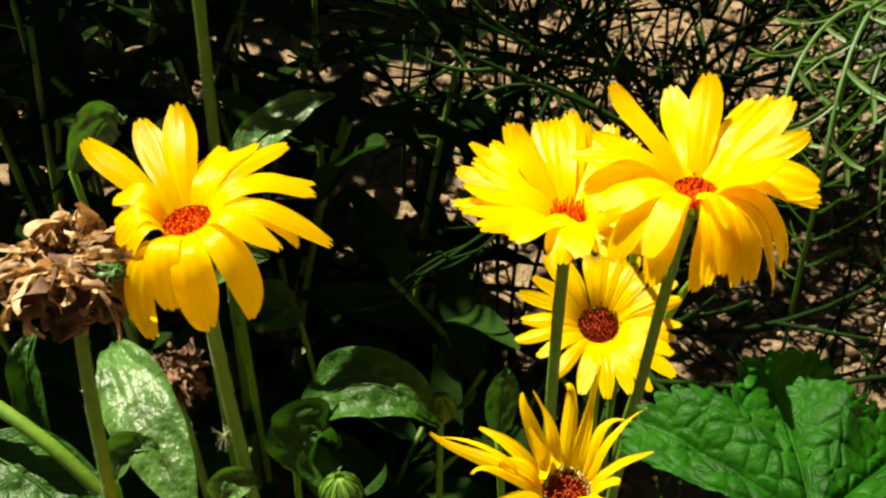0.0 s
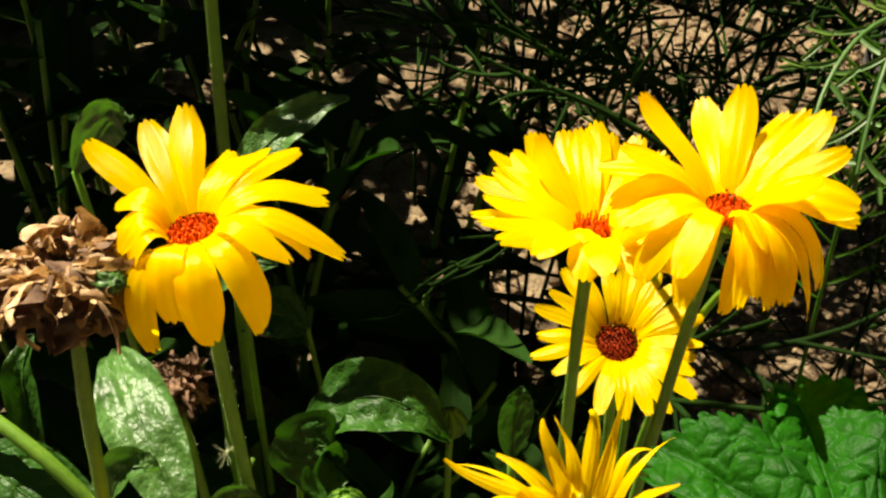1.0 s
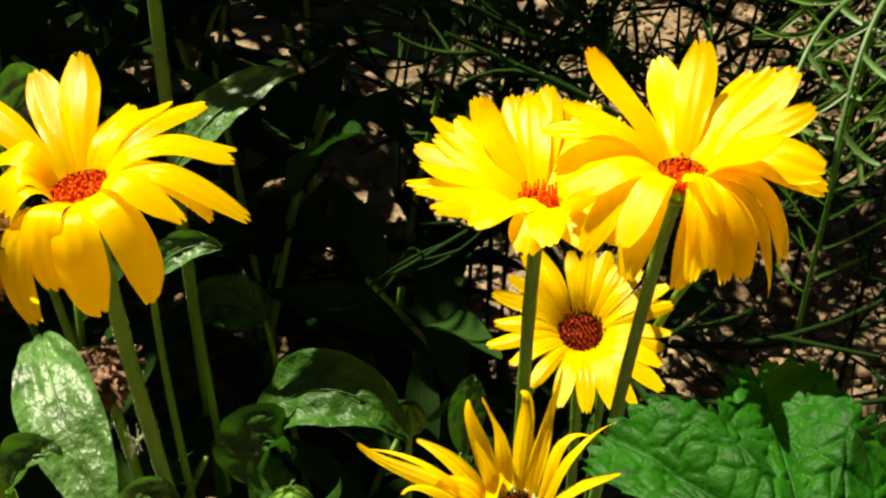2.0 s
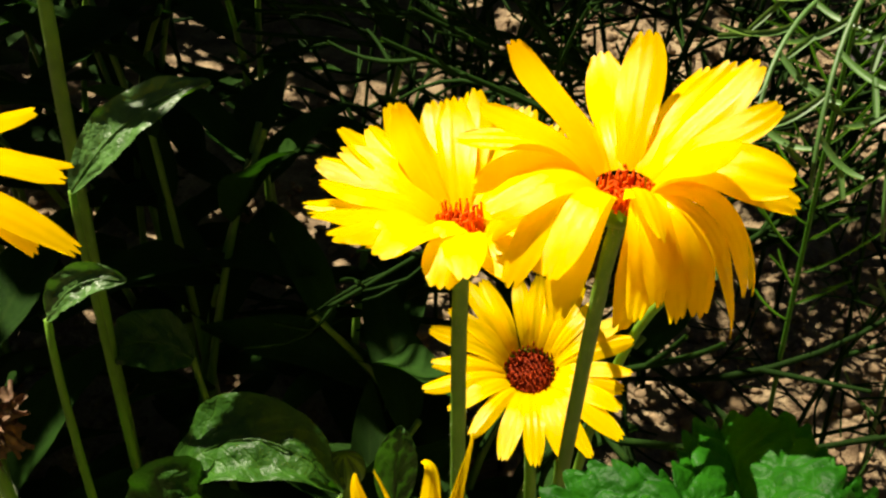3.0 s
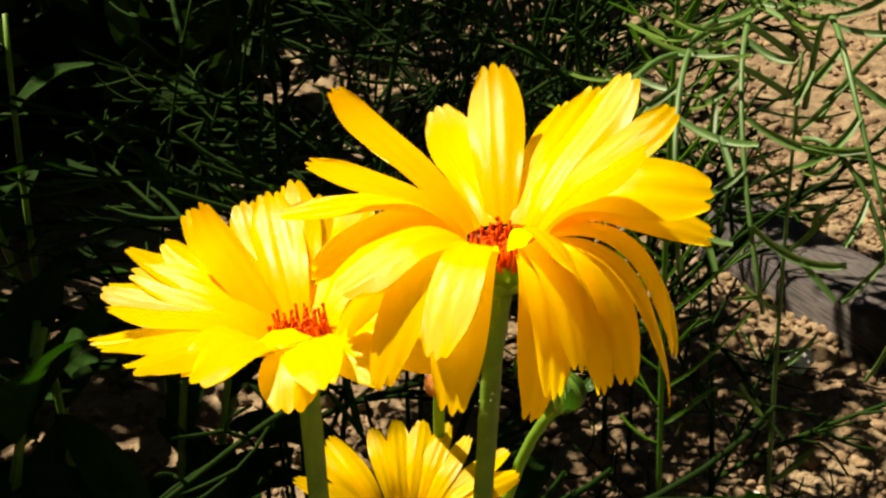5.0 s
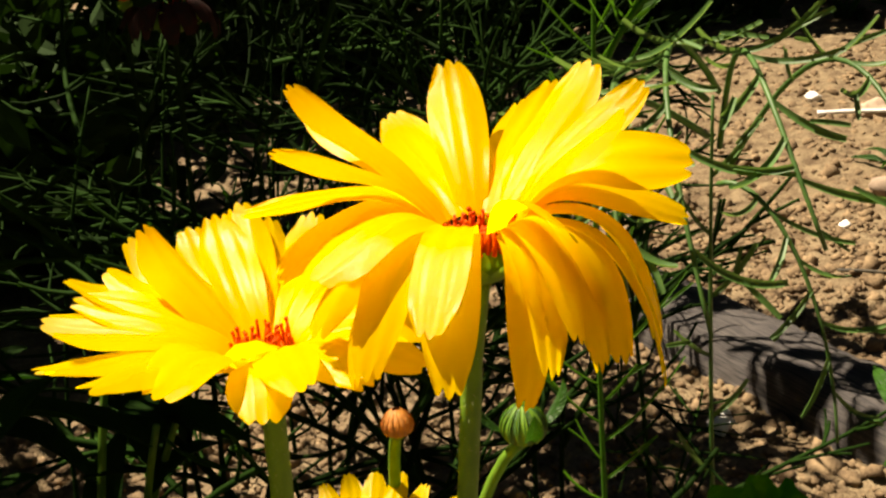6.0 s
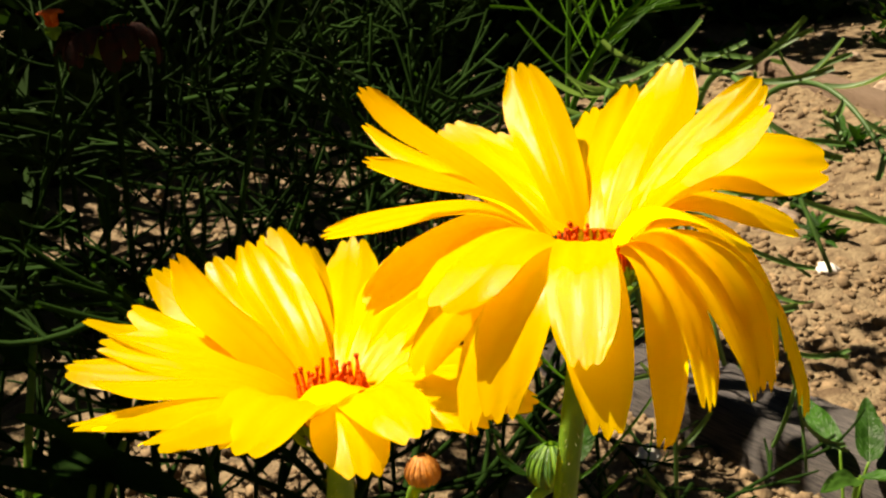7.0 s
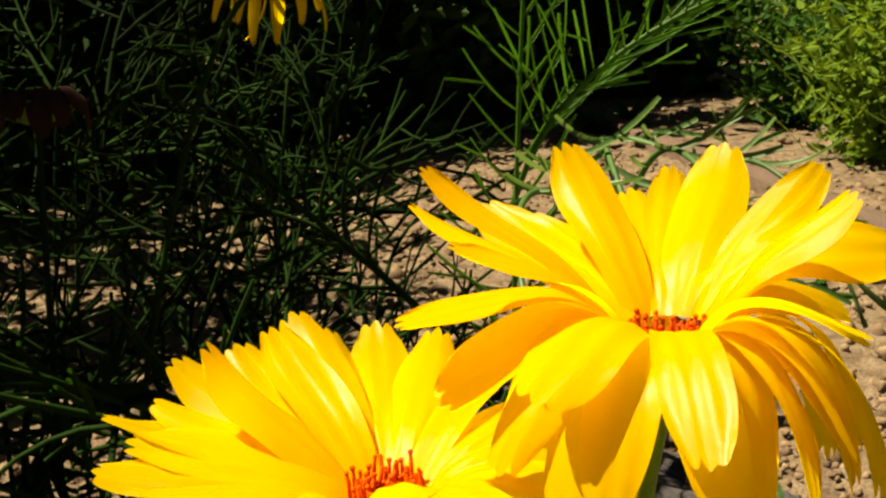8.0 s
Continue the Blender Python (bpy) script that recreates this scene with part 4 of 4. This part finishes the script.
def leafy_clump(base, height, leaves, size, label, seed, stems=3, spread=0.06):
    rng = random.Random(seed)
    foot = Vector((*base, -0.005))
    top = thing("leafy_clump", foot, label, "plant", "leafy clumps")
    for s in range(stems):
        a = Vector((rng.uniform(-0.02, 0.02), rng.uniform(-0.02, 0.02), 0))
        line = [a, a + Vector((0, 0, height * 0.5)), a + Vector((rng.uniform(-spread, spread), rng.uniform(-spread, spread), height * rng.uniform(0.8, 1.1)))]
        part("stem", tube(bmesh.new(), line, 0.0026, 0.0014, 7, 10), M_STEM, top)
        for k in range(leaves):
            p, tan = bez(line, 0.15 + 0.85 * (k + 0.5) / leaves)
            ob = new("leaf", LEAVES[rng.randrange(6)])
            ob.parent = top
            y = (spin(k * 137.5 + s * 70 + rng.uniform(-20, 20), rng.uniform(-5, 55))).normalized()
            x = y.cross(Vector((0, 0, 1))).normalized()
            ob.matrix_local = Matrix.Translation(p) @ Matrix((x, y, x.cross(y))).transposed().to_4x4() @ Matrix.Scale(size * rng.uniform(0.7, 1.2), 4)
    return top


CLUMP = "dense marigold foliage with deep shade put into its dark green"
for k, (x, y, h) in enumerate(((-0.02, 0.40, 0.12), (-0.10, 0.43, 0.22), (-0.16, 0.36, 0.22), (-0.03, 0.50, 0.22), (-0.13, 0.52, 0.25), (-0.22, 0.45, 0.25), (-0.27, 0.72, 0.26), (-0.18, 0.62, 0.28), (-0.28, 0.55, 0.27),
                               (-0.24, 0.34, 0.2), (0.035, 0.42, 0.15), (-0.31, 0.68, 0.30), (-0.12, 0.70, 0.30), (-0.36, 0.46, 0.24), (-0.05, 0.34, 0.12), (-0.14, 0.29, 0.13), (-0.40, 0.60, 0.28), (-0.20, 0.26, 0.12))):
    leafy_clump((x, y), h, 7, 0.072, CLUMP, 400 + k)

# tall stalk that runs up past the leaves, with a flower at its end above
# Stalks given the fern green carry shade in their colour.
marigold((0.1235, 0.5216, 0.383), [(33 * k, -38 - (k % 3) * 15, 25 + 3 * (k % 4), 0.25, 3.6) for k in range(11)], [(0.110, 0.535, 0.374), (0.085, 0.547, 0.32), (0.058, 0.545, 0.20), (0.02, 0.54, -0.01)], (0.3, -0.2, 0.9),
         "yellow marigold with hanging petals on a tall dark stalk", 17, 0.006, mat=M_PETAL_OLD, hairy=0, stem_mat=M_FERN_SHADED, stem_r=0.0011)
bare_stalk([(-0.0885, 0.372, 0.420), (-0.0883, 0.358, 0.35), (-0.0886, 0.341, 0.272), (-0.100, 0.365, 0.15), (-0.11, 0.38, -0.01)], 0.0022, 0.0024, "tall green hairy flower stalk rising out of dark leaves")
marigold((0.036, 0.49, 0.347), [(22 * k, -40 + 10 * (k % 3), 19, 0.25, 6) for k in range(16)], [(0.034, 0.495, 0.33), (0.03, 0.50, 0.22), (0.02, 0.51, 0.1), (0.02, 0.51, -0.01)], (0, 0.3, 0.9),
         "dark withered marigold with shade put into its brown", 18, 0.009, dark=True, mat=M_WITHER, hairy=0, stem_mat=M_FERN_SHADED, stem_r=0.001)
marigold((0.020, 0.52, 0.352), [(36 * k, 10, 4.5, 0.1, 2.5) for k in range(10)], [(0.018, 0.522, 0.34), (0.015, 0.525, 0.22), (0.012, 0.53, 0.1), (0.012, 0.53, -0.01)], (0, -0.3, 0.9),
         "small orange marigold among dark foliage", 19, 0.002, mat=M_ORANGE, hairy=0, stem_mat=M_FERN_SHADED, stem_r=0.0008)


# ---------------------------------------------------------------- shrubs that shade the bed, and the far bed
def shrub(centre, radius, z0, z1, count, leaf, mat, label, seed, name="shrub", limbs=5, long=1.0, root=None):
    """Limbs from the soil and a ragged crown of single leaves. root: where it stands, if it leans over from there."""
    rng = random.Random(seed)
    foot = Vector((*(root or centre), -0.01))
    off = Vector((*centre, 0)) - Vector((foot.x, foot.y, 0))
    top = thing(name, foot, label, "shrub")
    ends = []
    for k in range(limbs):
        end = Vector((math.cos(k * 2.4) * radius * 0.6, math.sin(k * 2.4) * radius * 0.6, z0 + (z1 - z0) * rng.uniform(0.4, 0.9)))
        a = Vector((math.cos(k * 2.4) * 0.02, math.sin(k * 2.4) * 0.02, 0))
        bend = Vector((end.x * 0.3, end.y * 0.3, z0 * 0.6 + 0.05)) if not root else off * 0.12 + Vector((0, 0, z0 * 1.15))
        part("limb", tube(bmesh.new(), [a, bend, end + off], 0.0012 + radius * 0.005, 0.001, 7, 20), M_BRANCH, top)
        ends.append([off + Vector((0, 0, z0 * 0.9)), off + Vector((end.x * 0.4, end.y * 0.4, z0)), end + off] if root else [a, bend, end])
    verts, faces = [], []
    for k in range(count):
        q = bez(ends[k % limbs], rng.uniform(0.15, 1.0))[0]
        d = Vector((rng.gauss(0, 1), rng.gauss(0, 1), rng.gauss(0, 0.8)))
        p = q + d * radius * 0.26
        p.z = min(max(p.z, z0 * 0.75), z1 * 1.05)
        y = Vector((rng.uniform(-1, 1), rng.uniform(-1, 1), rng.uniform(-0.6, 0.8))).normalized()
        x = y.cross(Vector((rng.uniform(-1, 1), rng.uniform(-1, 1), rng.uniform(-1, 1)))).normalized()
        n = x.cross(y)
        s = leaf * rng.uniform(0.6, 1.3)
        i = len(verts)
        for u, v, h in ((0, 0, 0), (0.22, 0.35, 0.06), (0.2, 0.7, 0.02), (0, 1, -0.1), (-0.2, 0.7, 0.02), (-0.22, 0.35, 0.06), (0, 0.4, -0.02)):
            verts.append(p + (x * u / long + y * v + n * h) * s)
        faces += [(i, i + 1, i + 6), (i + 1, i + 2, i + 6), (i + 2, i + 3, i + 6), (i + 3, i + 4, i + 6), (i + 4, i + 5, i + 6), (i + 5, i, i + 6)]
    me = bpy.data.meshes.new("crown")
    me.from_pydata(verts, [], faces)
    me.materials.append(mat)
    tagged(part("crown", me, mat, top), kind="stuff")
    return top


# Crowns above the view, added to keep the sun off chosen spots.
SHADE = "tall leafy shrub, unseen, its crown added to dapple the bed with shade"
for k, (x, y, r, n) in enumerate(((-0.73, 0.71, 0.14, 330), (-0.52, 0.73, 0.14, 330), (-0.63, 0.85, 0.14, 330), (-0.83, 0.85, 0.14, 330), (-0.41, 0.83, 0.14, 300), (-0.62, 0.59, 0.09, 260), (-0.385, 0.62, 0.05, 90), (-0.48, 0.61, 0.055, 100),
                                  (-0.365, 0.625, 0.07, 150), (-0.44, 0.52, 0.09, 300), (-0.27, 0.55, 0.065, 44), (-0.33, 0.72, 0.10, 260), (-0.17, 0.685, 0.035, 60), (-0.072, 0.703, 0.04, 80), (-0.55, 0.47, 0.08, 260), (-0.20, 0.74, 0.10, 130), (-0.353, 0.682, 0.05, 90), (-0.60, 1.03, 0.08, 200), (-0.46, 1.04, 0.08, 200), (-0.285, 0.67, 0.05, 90))):
    shrub((x + 0.046, y - 0.08), r, 0.60, 0.86, n, 0.040, M_CROWN, SHADE, 130 + k, "shrub", 2, root=(-1.15 - 0.03 * k, 0.24 + 0.05 * k))
# Two more unseen crowns, added to shade the soil farther back.
shrub((-0.064, 1.547), 0.26, 0.62, 1.05, 900, 0.05, M_CROWN, "tall leafy shrub, unseen, added to shade the dry soil", 44, "shrub", 3, root=(-0.20, 2.25))
shrub((-0.434, 1.28), 0.17, 0.62, 1.0, 520, 0.05, M_CROWN, "tall leafy shrub, unseen, added to shade the dry soil", 43, "shrub", 3, root=(-0.62, 1.98))
# an unseen shrub, added so that its leaves dapple the soil before the path
shrub((-0.064, 0.827), 0.15, 0.50, 0.85, 470, 0.030, M_CROWN, "tall leafy shrub, unseen, added to shade the bed's edge", 47, "shrub", 3, root=(-0.98, 0.95))
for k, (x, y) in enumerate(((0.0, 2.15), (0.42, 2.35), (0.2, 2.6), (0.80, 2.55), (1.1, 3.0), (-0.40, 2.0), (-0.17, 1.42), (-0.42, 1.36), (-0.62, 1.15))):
    shrub((x, y), 0.26, 0.02, 1.2 if k < 6 else 0.52, 2000 if k < 2 else 3000 if k < 6 else 1300, 0.06, M_CROWN_SHADED, "dense leafy shrub behind the feathery plants, shade put into its colour", 160 + k, "shrub", 6)
# Further added crowns out of view, for shade on the back soil.
for k, (x, y, n) in enumerate(((0.0, 1.95, 300), (0.25, 2.15, 300), (0.52, 2.3, 280), (-0.56, 1.07, 150), (-0.46, 1.12, 130), (0.19, 1.09, 110), (0.0, 0.96, 190), (0.05, 1.75, 220), (0.25, 1.85, 220), (-0.14, 1.94, 200))):
    shrub((x + 0.046, y - 0.08), 0.15, 0.60, 0.88, n, 0.040, M_CROWN, SHADE, 180 + k, "shrub", 2, root=(-0.75 - 0.04 * k, y + 0.3))
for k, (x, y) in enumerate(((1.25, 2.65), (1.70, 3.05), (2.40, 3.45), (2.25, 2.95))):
    shrub((x, y), 0.36, 0.03, 1.5, 4000, 0.08, M_CROWN_SHADED, "dense shrub at the end of the path, shade put into its colour", 56 + k, "shrub", 7)
# far side of the path
for k, (x, y, r, h) in enumerate(((1.75, 1.55, 0.22, 0.42), (2.05, 2.05, 0.28, 0.5), (2.5, 2.0, 0.3, 0.6), (2.9, 2.6, 0.3, 0.6), (3.3, 2.9, 0.4, 0.7), (3.3, 3.9, 0.5, 0.8), (1.9, 1.1, 0.25, 0.45), (4.2, 4.8, 0.6, 1.0), (1.4, 3.2, 0.4, 0.7), (2.2, 4.4, 0.6, 1.0))):
    shrub((x, y), r, 0.04, h, 3200, 0.032 + 0.015 * r, M_FARLEAF if k % 3 else M_GRASS, "bushy green bed plant beyond the path", 60 + k, "bed_plant", 5, 1.3)
for k in range(16):
    a = radians(-30 + k * 22)
    shrub((0.6 + 9 * math.cos(a), 1.0 + 9 * math.sin(a)), 1.6, 0.2, 2.4, 900, 0.45, M_FARLEAF, "distant dense green garden hedge", 90 + k, "hedge", 5)


def grass_tuft(x, y, blades_n, h, seed):
    rng = random.Random(seed)
    bm = bmesh.new()
    for _ in range(blades_n):
        a = Vector((rng.gauss(0, 0.05), rng.gauss(0, 0.05), 0))
        d = Vector((rng.gauss(0, 0.4), rng.gauss(0, 0.4), 1)) * h * rng.uniform(0.6, 1.1)
        blade(bm, (a, a + d * 0.5, a + d + Vector((d.x, d.y, -0.03)) * 0.4), (rng.uniform(-1, 1), rng.uniform(-1, 1), 0), 0.006, lance, 0.3, 0.5, 3, 5)
    ob = part("grass_tuft", bm, M_GRASS)
    ob.location = (x, y, 0)
    tagged(ob, "tuft of yellow-green grass in the far bed", "grass", "grass tufts", "stuff")


for k in range(6):
    grass_tuft(1.72 + 0.13 * (k % 5), 1.35 + 0.13 * (k // 3) + 0.02 * k, 60, 0.26 + 0.03 * (k % 4), 500 + k)


def far_flower(x, y, z, mat, label, seed):
    top = thing("garden_flower", (x, y, -0.01), label, "flower", "far garden flowers")
    part("stem", tube(bmesh.new(), ((0, 0, 0), (0.01, 0, z * 0.5), (0, 0, z)), 0.003, 0.002, 6, 6), M_STEM, top)
    for k in range(12):
        part("petal", blade(bmesh.new(), ((0, 0, z), spin(30 * k, 30) * 0.02 + Vector((0, 0, z)), spin(30 * k, 15) * 0.034 + Vector((0, 0, z))), spin(30 * k + 90, 0), 0.015, round_tip, 0.2, 0, 5, 6, seed=k), mat, top)


for k, (x, y, z) in enumerate(((2.05, 1.85, 0.50), (2.35, 2.2, 0.56), (1.95, 1.75, 0.33), (2.6, 2.45, 0.55))):
    far_flower(x, y, z, M_ORANGE if k != 2 else M_PETAL_OLD, "small orange garden flower in the far bed" if k != 2 else "pale yellow garden flower in the far bed", k)


# ---------------------------------------------------------------- small weeds and sticks on the path
def weed(x, y, s, seed, leaves=None, label="low blue-green weed growing in the sandy path"):
    rng = random.Random(seed)
    top = thing("weed", (x, y, ground_height(x, y)), label, "weed", "path weeds")
    for k in range(16):
        ob = new("leaf", (leaves or WEED_LEAVES)[k % 6])
        ob.parent = top
        way = spin(k * 137.5, rng.uniform(5, 60))
        xx = way.cross(Vector((0, 0, 1))).normalized()
        ob.matrix_local = Matrix.Translation((rng.uniform(-0.02, 0.02), rng.uniform(-0.02, 0.02), 0.001)) @ Matrix((xx, way, xx.cross(way))).transposed().to_4x4() @ Matrix.Scale(s * rng.uniform(0.7, 1.2), 4)


for k, (x, y, s) in enumerate(((0.80, 1.06, 0.04), (0.87, 1.20, 0.05), (1.13, 1.40, 0.05), (1.20, 1.46, 0.045), (1.70, 2.35, 0.08), (1.55, 2.3, 0.07), (0.92, 1.02, 0.04))):
    weed(x, y, s, 700 + k)
PALE_LEAVES = [leaf_mesh(340 + k, M_FARLEAF) for k in range(6)]
for k, (x, y, s) in enumerate(((-0.05, 0.87, 0.030), (-0.015, 0.84, 0.024), (0.02, 0.88, 0.024))):
    weed(x, y, s, 720 + k, PALE_LEAVES, "small light green weed seedlings on dappled soil")


def broad_weed(foot, leaves, label):
    """A low plant whose few broad leaves stand off on short stalks. leaves: base, tip, face, width, material."""
    foot = Vector(foot)
    top = thing("broad_leaved_weed", foot, label, "weed")
    for k, (a, b, face, wide, mat) in enumerate(leaves):
        a, b, up = Vector(a) - foot, Vector(b) - foot, Vector(face)
        side = (b - a).cross(up).normalized()
        leaf = part("leaf", blade(bmesh.new(), (a, (a + b) * 0.5 + up * 0.006, b), side, wide, lambda v: max(0.0, math.sin(math.pi * min(1, v ** 0.62) * 0.97 + 0.08)) ** 0.7, 0.3, 0.1, 11, 18, 0, 0, 0.05, 2.0, 60 + k, 0.08), mat, top)
        part("leaf_stalk", tube(bmesh.new(), (a, a * 0.6 + Vector((0, 0, 0.004)), Vector((0, 0, -0.004))), 0.0009, 0.0013, 6, 8), M_STEM, leaf)


broad_weed((0.412, 0.575, 0), (((0.424, 0.571, 0.050), (0.458, 0.612, 0.066), (-0.3, -0.6, 0.75), 0.017, M_LEAF), ((0.421, 0.592, 0.050), (0.440, 0.655, 0.056), (-0.5, -0.2, 0.85), 0.014, M_LEAF),
                               ((0.402, 0.556, 0.052), (0.368, 0.546, 0.058), (0.0, -0.3, 0.95), 0.013, M_FARLEAF), ((0.408, 0.560, 0.050), (0.420, 0.526, 0.054), (0.2, -0.5, 0.8), 0.014, M_LEAF)), "dark green broad-leaved weed beside the timber beam")


def stick(a, b, r, mat, label):
    a, b = Vector(a), Vector(b)
    foot = a
    ob = part("stick", tube(bmesh.new(), ((0, 0, 0), (b - a) * 0.5 + Vector((0, 0, 0.002)), b - a), r, r * 0.7, 7, 10, True, 0.2), mat)
    ob.location = foot
    tagged(ob, label, "stick")


stick((0.270, 0.578, 0.006), (0.284, 0.548, 0.008), 0.0016, M_WHITE, "pale grey dry stick lying on the soil")
stick((0.95, 1.50, 0.006), (1.05, 1.44, 0.006), 0.004, M_WHITE, "pale grey dry stick lying on the path")
stick((0.60, 0.93, 0.004), (0.63, 0.90, 0.006), 0.002, M_BRANCH, "dry brown twig lying on the path")
